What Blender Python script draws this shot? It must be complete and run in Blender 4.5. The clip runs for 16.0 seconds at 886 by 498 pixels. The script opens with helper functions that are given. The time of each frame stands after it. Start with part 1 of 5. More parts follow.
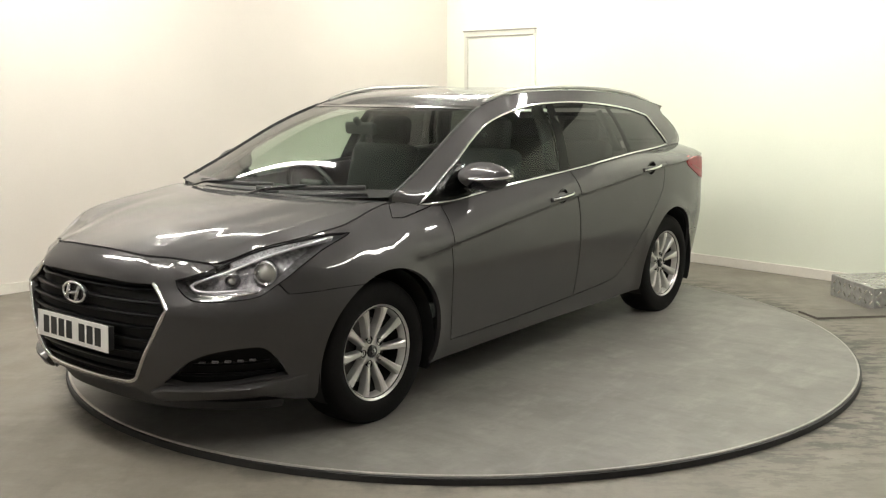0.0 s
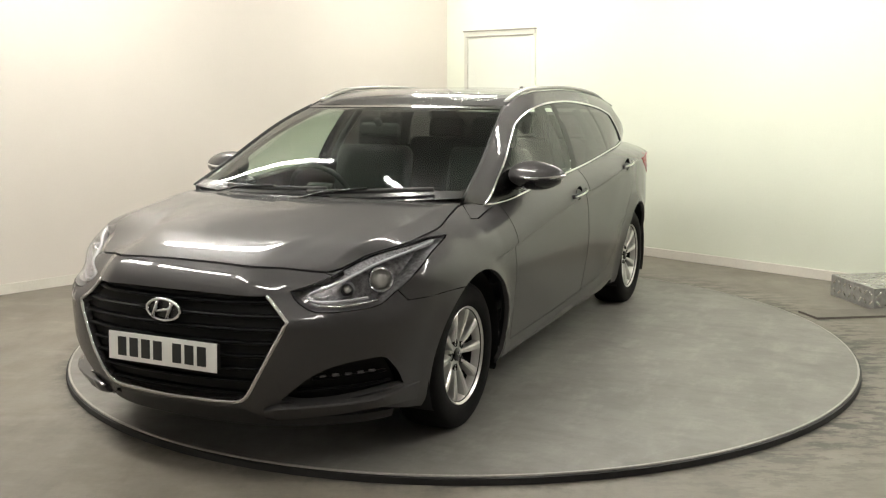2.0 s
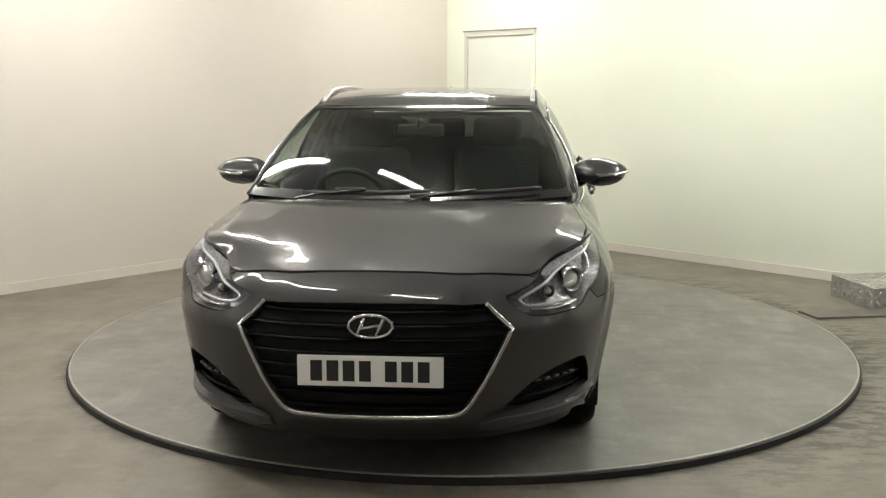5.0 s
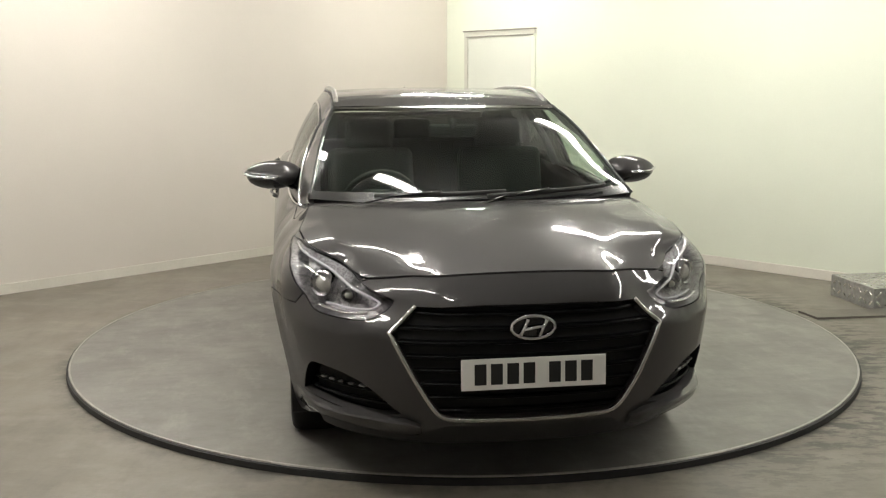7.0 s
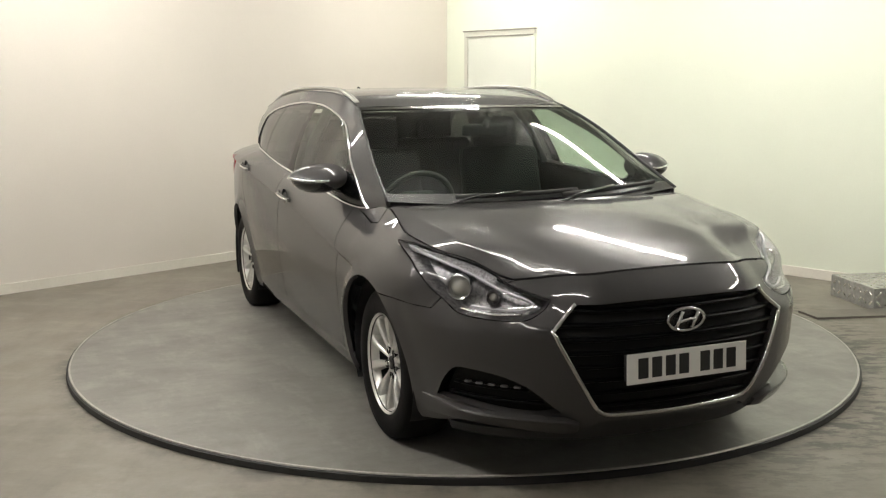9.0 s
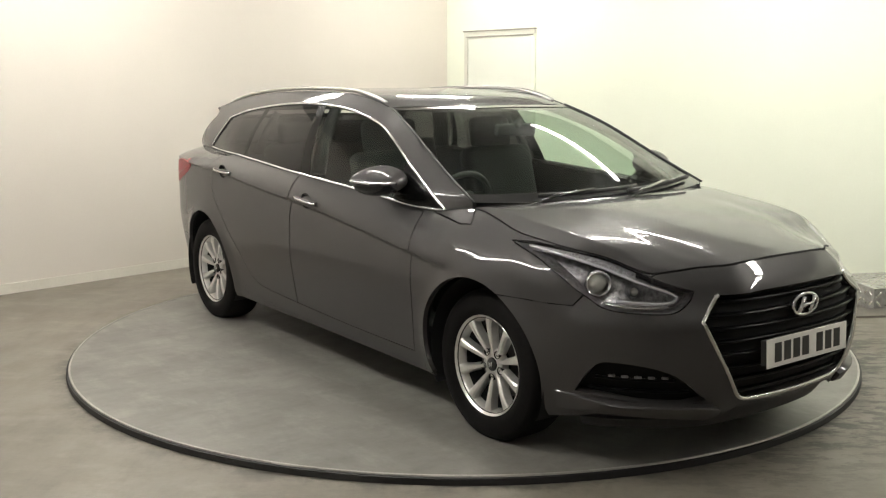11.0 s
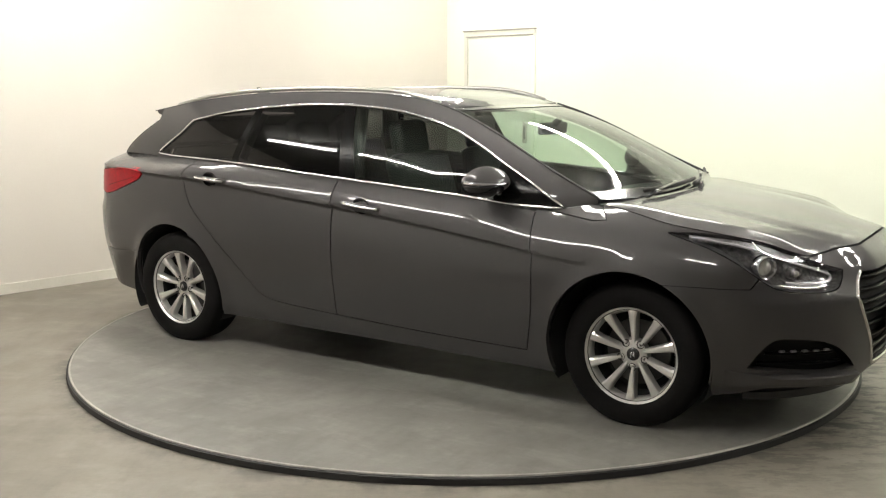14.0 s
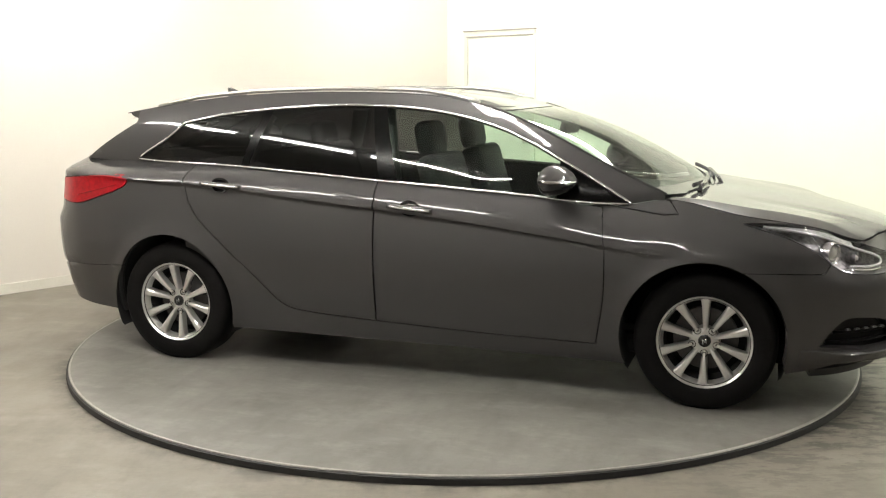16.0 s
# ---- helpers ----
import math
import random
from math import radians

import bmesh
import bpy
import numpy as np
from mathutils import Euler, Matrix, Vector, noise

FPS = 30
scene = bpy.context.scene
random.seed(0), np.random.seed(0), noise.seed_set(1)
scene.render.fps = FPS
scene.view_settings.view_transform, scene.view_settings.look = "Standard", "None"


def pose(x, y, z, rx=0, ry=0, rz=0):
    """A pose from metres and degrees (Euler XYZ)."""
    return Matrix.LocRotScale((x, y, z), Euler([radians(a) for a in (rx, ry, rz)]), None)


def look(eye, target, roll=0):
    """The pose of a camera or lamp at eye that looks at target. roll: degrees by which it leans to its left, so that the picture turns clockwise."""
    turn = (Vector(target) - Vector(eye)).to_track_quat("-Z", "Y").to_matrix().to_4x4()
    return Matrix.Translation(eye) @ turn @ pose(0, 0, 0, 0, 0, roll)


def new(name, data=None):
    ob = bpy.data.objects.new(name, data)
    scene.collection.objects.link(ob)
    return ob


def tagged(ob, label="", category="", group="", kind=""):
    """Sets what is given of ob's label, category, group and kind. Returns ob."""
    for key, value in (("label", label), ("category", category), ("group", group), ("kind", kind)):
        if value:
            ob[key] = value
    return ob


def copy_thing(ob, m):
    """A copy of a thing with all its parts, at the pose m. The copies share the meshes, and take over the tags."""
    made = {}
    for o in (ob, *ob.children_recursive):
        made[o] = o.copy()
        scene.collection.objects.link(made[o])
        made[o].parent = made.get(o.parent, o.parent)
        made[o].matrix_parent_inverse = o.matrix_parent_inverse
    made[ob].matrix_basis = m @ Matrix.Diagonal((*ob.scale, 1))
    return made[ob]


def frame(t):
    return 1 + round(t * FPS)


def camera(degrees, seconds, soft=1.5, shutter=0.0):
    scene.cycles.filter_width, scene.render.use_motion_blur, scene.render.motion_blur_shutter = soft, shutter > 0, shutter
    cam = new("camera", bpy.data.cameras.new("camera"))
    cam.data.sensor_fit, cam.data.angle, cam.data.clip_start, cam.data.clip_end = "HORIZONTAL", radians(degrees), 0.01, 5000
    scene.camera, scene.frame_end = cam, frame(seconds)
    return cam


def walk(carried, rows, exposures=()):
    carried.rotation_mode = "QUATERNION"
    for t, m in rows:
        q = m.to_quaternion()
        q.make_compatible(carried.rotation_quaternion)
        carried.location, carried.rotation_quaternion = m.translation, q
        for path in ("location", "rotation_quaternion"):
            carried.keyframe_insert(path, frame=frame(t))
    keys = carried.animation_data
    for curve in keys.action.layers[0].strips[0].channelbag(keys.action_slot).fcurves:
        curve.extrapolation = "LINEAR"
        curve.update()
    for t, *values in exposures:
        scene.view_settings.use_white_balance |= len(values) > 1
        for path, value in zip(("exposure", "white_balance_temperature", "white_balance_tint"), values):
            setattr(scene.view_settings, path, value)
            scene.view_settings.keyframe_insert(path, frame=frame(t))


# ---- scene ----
cam = camera(47.9, 16.0, soft=1.2)
EYE = (0.0, -5.792, 1.471)
STAND = look(EYE, (-0.1092, 0.1265, 0.487), -0.155)
# the clip's camera darkens its picture a little while the car faces it
walk(cam, [(0.0, STAND), (16.0, STAND)], [(0.0, 0.12), (3.5, -0.07), (6.5, -0.21), (9.0, -0.16), (12.0, 0.04), (14.0, 0.2), (16.0, 0.38)])

# ---------------- light ----------------
world = bpy.data.worlds.new("world")
scene.world = world
world.use_nodes = True
world.node_tree.nodes["Background"].inputs["Color"].default_value = (0.9, 0.95, 1.0, 1)
world.node_tree.nodes["Background"].inputs["Strength"].default_value = 0.02
TUBE_GLOW = 74.0


# ---------------- materials ----------------
def make_material(name, color, rough=0.5, metal=0.0, coat=0.0, vary=0.0, scale=8.0, bump=0.0, bump_scale=60.0,
                  emit=0.0, rough_vary=0.0, spec=0.5, second=None, aniso_scale=(1, 1, 1)):
    m = bpy.data.materials.new(name)
    m.use_nodes = True
    nt = m.node_tree
    b = nt.nodes["Principled BSDF"]
    b.inputs["Base Color"].default_value = (*color, 1)
    b.inputs["Roughness"].default_value = rough
    b.inputs["Metallic"].default_value = metal
    b.inputs["Coat Weight"].default_value = coat
    b.inputs["Coat Roughness"].default_value = 0.03
    b.inputs["Specular IOR Level"].default_value = spec
    if emit:
        b.inputs["Emission Color"].default_value = (*color, 1)
        b.inputs["Emission Strength"].default_value = emit
    if vary or bump or rough_vary:
        tc = nt.nodes.new("ShaderNodeTexCoord")
        mp = nt.nodes.new("ShaderNodeMapping")
        mp.inputs["Scale"].default_value = aniso_scale
        nt.links.new(tc.outputs["Object"], mp.inputs["Vector"])
        n1 = nt.nodes.new("ShaderNodeTexNoise")
        n1.inputs["Scale"].default_value = scale
        n1.inputs["Detail"].default_value = 8
        nt.links.new(mp.outputs["Vector"], n1.inputs["Vector"])
        n2 = nt.nodes.new("ShaderNodeTexNoise")
        n2.inputs["Scale"].default_value = bump_scale
        n2.inputs["Detail"].default_value = 5
        nt.links.new(mp.outputs["Vector"], n2.inputs["Vector"])
        if vary:
            mix = nt.nodes.new("ShaderNodeMix")
            mix.data_type = "RGBA"
            lo = second or tuple(c * (1 - vary) for c in color)
            hi = tuple(min(1, c * (1 + vary)) for c in color)
            mix.inputs[6].default_value = (*lo, 1)
            mix.inputs[7].default_value = (*hi, 1)
            ramp = nt.nodes.new("ShaderNodeMapRange")
            ramp.inputs["From Min"].default_value = 0.36
            ramp.inputs["From Max"].default_value = 0.64
            add = nt.nodes.new("ShaderNodeMath")
            add.operation = "MULTIPLY_ADD"
            add.inputs[1].default_value = 0.35
            sub = nt.nodes.new("ShaderNodeMath")
            sub.operation = "MULTIPLY"
            sub.inputs[1].default_value = 0.65
            nt.links.new(n1.outputs["Fac"], sub.inputs[0])
            nt.links.new(n2.outputs["Fac"], add.inputs[0])
            nt.links.new(sub.outputs[0], add.inputs[2])
            nt.links.new(add.outputs[0], ramp.inputs["Value"])
            nt.links.new(ramp.outputs["Result"], mix.inputs["Factor"])
            nt.links.new(mix.outputs[2], b.inputs["Base Color"])
        if rough_vary:
            mr = nt.nodes.new("ShaderNodeMapRange")
            mr.inputs["From Min"].default_value = 0.3
            mr.inputs["From Max"].default_value = 0.7
            mr.inputs["To Min"].default_value = max(0.02, rough - rough_vary)
            mr.inputs["To Max"].default_value = min(1, rough + rough_vary)
            nt.links.new(n1.outputs["Fac"], mr.inputs["Value"])
            nt.links.new(mr.outputs["Result"], b.inputs["Roughness"])
        if bump:
            bp = nt.nodes.new("ShaderNodeBump")
            bp.inputs["Strength"].default_value = bump
            bp.inputs["Distance"].default_value = 0.01
            nt.links.new(n2.outputs["Fac"], bp.inputs["Height"])
            nt.links.new(bp.outputs["Normal"], b.inputs["Normal"])
    return m


def make_ground(name, light, dark, cloud, fine, rough, scuffs=False):
    """Mottled concrete or steel: clouds, fine grain, worn gloss and, where asked, black scuffs and a ring of painted
    shade and dirt round the turntable.
    """
    m = bpy.data.materials.new(name)
    m.use_nodes = True
    nt = m.node_tree
    b = nt.nodes["Principled BSDF"]
    tc = nt.nodes.new("ShaderNodeTexCoord")

    def noise_at(scale, detail, rough_n=0.6, stretch=(1, 1, 1)):
        mp = nt.nodes.new("ShaderNodeMapping")
        mp.inputs["Scale"].default_value = stretch
        n = nt.nodes.new("ShaderNodeTexNoise")
        n.inputs["Scale"].default_value = scale
        n.inputs["Detail"].default_value = detail
        n.inputs["Roughness"].default_value = rough_n
        nt.links.new(tc.outputs["Object"], mp.inputs["Vector"])
        nt.links.new(mp.outputs["Vector"], n.inputs["Vector"])
        return n.outputs["Fac"]

    def ranged(socket, a0, a1, b0=0.0, b1=1.0):
        r = nt.nodes.new("ShaderNodeMapRange")
        for key, value in zip(("From Min", "From Max", "To Min", "To Max"), (a0, a1, b0, b1)):
            r.inputs[key].default_value = value
        nt.links.new(socket, r.inputs["Value"])
        return r.outputs["Result"]

    def mixed(fac, c1, c2):
        x = nt.nodes.new("ShaderNodeMix")
        x.data_type = "RGBA"
        nt.links.new(fac, x.inputs["Factor"])
        for k, c in ((6, c1), (7, c2)):
            if isinstance(c, tuple):
                x.inputs[k].default_value = (*c, 1)
            else:
                nt.links.new(c, x.inputs[k])
        return x.outputs[2]

    def times(p, q):
        x = nt.nodes.new("ShaderNodeMath")
        x.operation = "MULTIPLY"
        nt.links.new(p, x.inputs[0])
        nt.links.new(q, x.inputs[1])
        return x.outputs[0]

    big = noise_at(cloud, 4)
    small = noise_at(fine, 6)
    col = mixed(ranged(big, 0.25, 0.75), dark, light)
    mid = tuple((p + q) / 2 * 0.86 for p, q in zip(light, dark))
    col = mixed(ranged(small, 0.50, 0.80, 0.0, 0.55), col, mid)
    pale = tuple(min(1, c * 1.25) for c in light)
    col = mixed(ranged(noise_at(cloud * 2.3, 5, 0.7, (1, 2.2, 1)), 0.50, 0.72, 0.0, 0.6), col, pale)
    murk = tuple(c * 0.72 for c in dark)
    col = mixed(ranged(noise_at(cloud * 3.1, 6, 0.65, (2.4, 1, 1)), 0.45, 0.80, 0.0, 0.6), col, murk)
    if scuffs:
        flat = nt.nodes.new("ShaderNodeSeparateXYZ")
        nt.links.new(tc.outputs["Object"], flat.inputs[0])
        joined = nt.nodes.new("ShaderNodeCombineXYZ")
        nt.links.new(flat.outputs["X"], joined.inputs["X"])
        nt.links.new(flat.outputs["Y"], joined.inputs["Y"])
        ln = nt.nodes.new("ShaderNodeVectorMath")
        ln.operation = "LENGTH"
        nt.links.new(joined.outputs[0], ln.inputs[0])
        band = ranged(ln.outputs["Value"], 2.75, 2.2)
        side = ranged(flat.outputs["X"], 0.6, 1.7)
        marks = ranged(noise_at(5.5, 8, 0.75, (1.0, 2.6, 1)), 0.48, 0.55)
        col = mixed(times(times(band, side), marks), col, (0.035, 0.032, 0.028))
        # the turntable edge's shadow and patchy dirt, painted as one dark ring
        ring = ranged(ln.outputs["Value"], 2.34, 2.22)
        shade_grime = ranged(noise_at(7, 6, 0.7), 0.42, 0.62, 0.0, 0.7)
        col = mixed(times(ring, shade_grime), col, (0.05, 0.045, 0.04))
    nt.links.new(col, b.inputs["Base Color"])
    nt.links.new(ranged(noise_at(cloud * 1.7, 5), 0.3, 0.7, rough - 0.08, rough + 0.12), b.inputs["Roughness"])
    bp = nt.nodes.new("ShaderNodeBump")
    bp.inputs["Strength"].default_value = 0.08
    bp.inputs["Distance"].default_value = 0.01
    nt.links.new(small, bp.inputs["Height"])
    nt.links.new(bp.outputs["Normal"], b.inputs["Normal"])
    return m


def make_glass(name, tint, gloss=1.0):
    m = bpy.data.materials.new(name)
    m.use_nodes = True
    nt = m.node_tree
    nt.nodes.remove(nt.nodes["Principled BSDF"])
    out = nt.nodes["Material Output"]
    tr = nt.nodes.new("ShaderNodeBsdfTransparent")
    tr.inputs["Color"].default_value = (*tint, 1)
    gl = nt.nodes.new("ShaderNodeBsdfGlossy")
    gl.inputs["Roughness"].default_value = 0.01
    # reflectance rises from four per cent head-on to full at a glance
    lw = nt.nodes.new("ShaderNodeLayerWeight")
    power = nt.nodes.new("ShaderNodeMath")
    power.operation = "POWER"
    power.inputs[1].default_value = 5.0
    nt.links.new(lw.outputs["Facing"], power.inputs[0])
    fr = nt.nodes.new("ShaderNodeMapRange")
    fr.inputs["To Min"].default_value = 0.045 * gloss
    fr.inputs["To Max"].default_value = 1.0
    nt.links.new(power.outputs[0], fr.inputs["Value"])
    mix = nt.nodes.new("ShaderNodeMixShader")
    nt.links.new(fr.outputs["Result"], mix.inputs["Fac"])
    nt.links.new(tr.outputs["BSDF"], mix.inputs[1])
    nt.links.new(gl.outputs["BSDF"], mix.inputs[2])
    nt.links.new(mix.outputs["Shader"], out.inputs["Surface"])
    return m


# left wall's white is darkened in place of weaker light on it
M_WALL_A = make_material("white_wall_paint_dimmed", (0.70, 0.655, 0.60), 0.7, vary=0.02, scale=1.5, bump=0.05, bump_scale=90)
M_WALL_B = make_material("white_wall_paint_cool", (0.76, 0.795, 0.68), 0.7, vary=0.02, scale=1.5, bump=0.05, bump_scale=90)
# unseen walls: one dim, one pale, toned for the car's reflections
M_GREYWALL = make_material("unseen_dim_wall", (0.22, 0.215, 0.205), 0.8, vary=0.03, scale=2)
M_DARKWALL = make_material("unseen_pale_wall", (0.45, 0.44, 0.42), 0.8, vary=0.1, scale=2)
M_CEIL = make_material("ceiling_dark_paint", (0.36, 0.36, 0.345), 0.8, vary=0.03, scale=3)
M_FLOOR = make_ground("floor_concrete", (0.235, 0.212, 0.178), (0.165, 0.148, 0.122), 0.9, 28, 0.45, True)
M_DISC = make_ground("disc_painted_steel", (0.235, 0.226, 0.206), (0.145, 0.138, 0.127), 1.37, 31, 0.385)
M_EDGE = make_material("disc_edge_black", (0.012, 0.011, 0.011), 0.6)
M_LIP = make_material("disc_lip_worn_steel", (0.42, 0.40, 0.38), 0.4, metal=0.5, vary=0.2, scale=6)
M_SKIRT = make_material("baseboard_paint", (0.74, 0.71, 0.64), 0.5, vary=0.05, scale=3)
M_DOOR = make_material("door_white_paint", (0.70, 0.72, 0.65), 0.5, vary=0.02, scale=2)
M_DOORTRIM = make_material("door_frame_paint", (0.30, 0.29, 0.25), 0.5, vary=0.05)
M_JAMB = make_material("door_frame_grey", (0.60, 0.60, 0.53), 0.5, vary=0.04)
M_LUG = make_material("worn_raised_steel", (0.72, 0.71, 0.68), 0.25, metal=0.9)
M_COVER = make_material("cover_steel", (0.17, 0.155, 0.135), 0.5, metal=0.2, vary=0.2, scale=5)
M_TUBE = make_material("tube_glow", (1.0, 0.965, 0.89), 0.5, emit=TUBE_GLOW)
M_FIXTURE = make_material("lamp_housing", (0.8, 0.8, 0.8), 0.4)
M_PLATE_STEEL = make_material("tread_plate_steel", (0.36, 0.36, 0.34), 0.45, metal=0.5, vary=0.2, scale=20)
M_PAINT = make_material("grey_metallic_paint", (0.058, 0.0555, 0.0563), 0.52, metal=0.47, coat=0.9, vary=0.07, scale=500, bump=0.05, bump_scale=420, spec=0.1)
M_WET = make_material("grey_metallic_paint_wet", (0.058, 0.0555, 0.0563), 0.52, metal=0.47, coat=0.9, vary=0.07, scale=500, bump=0.05, bump_scale=420, spec=0.1)
for painted in (M_PAINT, M_WET):
    shader = painted.node_tree.nodes["Principled BSDF"]
    shader.inputs["Coat IOR"].default_value = 1.5 if painted is M_WET else 1.43
    shader.inputs["Specular Tint"].default_value = (0.6, 0.6, 0.6, 1) if painted is M_WET else (0.3, 0.3, 0.3, 1)


def add_beads(m, size, cover, strength):
    """Standing water beads: small domes scattered in patches, as relief of the clear coat."""
    nt = m.node_tree
    b = nt.nodes["Principled BSDF"]
    tc = nt.nodes.new("ShaderNodeTexCoord")
    cell = nt.nodes.new("ShaderNodeTexVoronoi")
    cell.inputs["Scale"].default_value = 1.0 / size
    cell.inputs["Randomness"].default_value = 1.0
    nt.links.new(tc.outputs["Object"], cell.inputs["Vector"])
    dome = nt.nodes.new("ShaderNodeMapRange")
    dome.interpolation_type = "SMOOTHSTEP"
    for key, value in zip(("From Min", "From Max", "To Min", "To Max"), (0.42, 0.10, 0.0, 1.0)):
        dome.inputs[key].default_value = value
    nt.links.new(cell.outputs["Distance"], dome.inputs["Value"])
    patch = nt.nodes.new("ShaderNodeTexNoise")
    patch.inputs["Scale"].default_value = 2.6
    patch.inputs["Detail"].default_value = 5
    nt.links.new(tc.outputs["Object"], patch.inputs["Vector"])
    where = nt.nodes.new("ShaderNodeMapRange")
    for key, value in zip(("From Min", "From Max", "To Min", "To Max"), (cover, cover + 0.2, 0.12, 1.0)):
        where.inputs[key].default_value = value
    nt.links.new(patch.outputs["Fac"], where.inputs["Value"])
    height = nt.nodes.new("ShaderNodeMath")
    height.operation = "MULTIPLY"
    nt.links.new(dome.outputs["Result"], height.inputs[0])
    nt.links.new(where.outputs["Result"], height.inputs[1])
    bp = nt.nodes.new("ShaderNodeBump")
    bp.inputs["Strength"].default_value = strength
    bp.inputs["Distance"].default_value = 0.0012
    nt.links.new(height.outputs[0], bp.inputs["Height"])
    nt.links.new(bp.outputs["Normal"], b.inputs["Coat Normal"])


add_beads(M_WET, 0.007, 0.40, 0.16)
M_BLACK = make_material("black_gloss_plastic", (0.010, 0.010, 0.011), 0.18, coat=0.3)
M_POST = make_material("black_post_film", (0.003, 0.003, 0.003), 0.2, spec=0.12)
M_BARS = make_material("grille_black", (0.003, 0.003, 0.0033), 0.3, spec=0.09)
M_BOWL = make_material("lamp_bowl_grey", (0.19, 0.185, 0.187), 0.33, metal=0.6, vary=0.5, scale=55)
M_FACET = make_material("lamp_facet_silver", (0.26, 0.255, 0.26), 0.45, metal=0.7, vary=0.45, scale=120, bump=0.5, bump_scale=160)
M_GUIDE = make_material("light_guide_white", (0.60, 0.60, 0.62), 0.2, metal=0.3, coat=1.0)
M_MATT = make_material("black_matt_plastic", (0.018, 0.018, 0.018), 0.6, vary=0.1, scale=30)
# near-black base colour puts shade into recesses, gaps and the underside
M_VOID = make_material("near_black_shade", (0.006, 0.006, 0.006), 0.9)
M_CHROME = make_material("chrome", (0.80, 0.80, 0.82), 0.08, metal=1.0)
M_SATIN = make_material("satin_silver", (0.62, 0.61, 0.60), 0.25, metal=1.0)
M_ALLOY = make_material("alloy_silver", (0.66, 0.65, 0.63), 0.30, metal=0.75, coat=0.5, vary=0.04, scale=40)
M_TYRE = make_material("tyre_rubber", (0.0055, 0.005, 0.005), 0.7, spec=0.12, vary=0.2, scale=12, bump=0.1, bump_scale=80)
M_DISCBRAKE = make_material("brake_steel", (0.09, 0.087, 0.083), 0.45, metal=0.5, vary=0.15)
M_GLASS = make_glass("clear_green_glass", (0.70, 0.80, 0.72))
M_PRIVACY = make_glass("privacy_glass", (0.10, 0.095, 0.10))
M_LENS = make_glass("lamp_lens", (0.93, 0.93, 0.95))
M_RED = make_material("tail_lamp_red", (0.30, 0.004, 0.009), 0.3, spec=0.15, vary=0.2, scale=30)
M_SEAT = make_material("seat_fabric", (0.012, 0.012, 0.013), 0.85, vary=0.2, scale=60, bump=0.2, bump_scale=300)
M_DASH = make_material("dashboard_plastic", (0.012, 0.012, 0.013), 0.6, bump=0.1, bump_scale=300)
M_CREAM = make_material("headliner_fabric", (0.16, 0.155, 0.15), 0.9)
M_LENSGLASS = make_material("projector_glass", (0.52, 0.51, 0.46), 0.25, metal=0.3, coat=1.0)
M_RED2 = make_material("tail_lamp_dark_red", (0.25, 0.004, 0.008), 0.12, coat=1.0)
M_RAIL = make_material("rail_silver", (0.45, 0.44, 0.42), 0.3, metal=0.9)
M_WHITE = make_material("plate_white", (0.80, 0.79, 0.76), 0.35)
M_INK = make_material("plate_black", (0.012, 0.012, 0.012), 0.4)


# ---------------- mesh helpers ----------------
def mesh_object(name, bm, mat, parent=None, label="", smooth=True):
    me = bpy.data.meshes.new(name)
    bm.normal_update()
    if smooth:
        for fc in bm.faces:
            fc.smooth = True
    bm.to_mesh(me)
    bm.free()
    for one in (mat if isinstance(mat, (list, tuple)) else [mat]):
        me.materials.append(one)
    ob = new(name, me)
    if parent:
        ob.parent = parent
    if label:
        ob["label"] = label
    return ob


def part(name, bm, mat, parent, label="", smooth=True):
    return mesh_object(name, bm, mat, parent, label, smooth)


def sharpen(bm, deg=32):
    bm.normal_update()
    for e in bm.edges:
        if len(e.link_faces) == 2 and e.calc_face_angle(0) > radians(deg):
            e.smooth = False
    return bm


def box(sx, sy, sz, m=Matrix(), bevel=0.0, seg=2, bm=None):
    made = bmesh.new()
    bmesh.ops.create_cube(made, size=1, matrix=Matrix.Diagonal((sx, sy, sz, 1)))
    if bevel:
        bmesh.ops.bevel(made, geom=made.edges[:], offset=bevel, segments=seg, profile=0.5, affect="EDGES")
    bmesh.ops.transform(made, matrix=m, verts=made.verts)
    sharpen(made, 50)
    return merge(bm, made)


def merge(bm, made):
    if bm is None:
        return made
    me = bpy.data.meshes.new("tmp")
    made.to_mesh(me)
    made.free()
    bm.from_mesh(me)
    bpy.data.meshes.remove(me)
    return bm


def lathe(profile, n=64, m=Matrix(), closed=False, bm=None):
    """Turn (radius, height) pairs round the z axis."""
    made = bmesh.new()
    rings = []
    for r, z in profile:
        rings.append([made.verts.new((r * math.cos(2 * math.pi * k / n), r * math.sin(2 * math.pi * k / n), z)) for k in range(n)])
    pairs = list(zip(rings, rings[1:])) + ([(rings[-1], rings[0])] if closed else [])
    for a, b in pairs:
        for k in range(n):
            made.faces.new((a[k], a[(k + 1) % n], b[(k + 1) % n], b[k]))
    bmesh.ops.remove_doubles(made, verts=made.verts, dist=1e-5)
    bmesh.ops.recalc_face_normals(made, faces=made.faces)
    bmesh.ops.transform(made, matrix=m, verts=made.verts)
    sharpen(made, 35)
    return merge(bm, made)


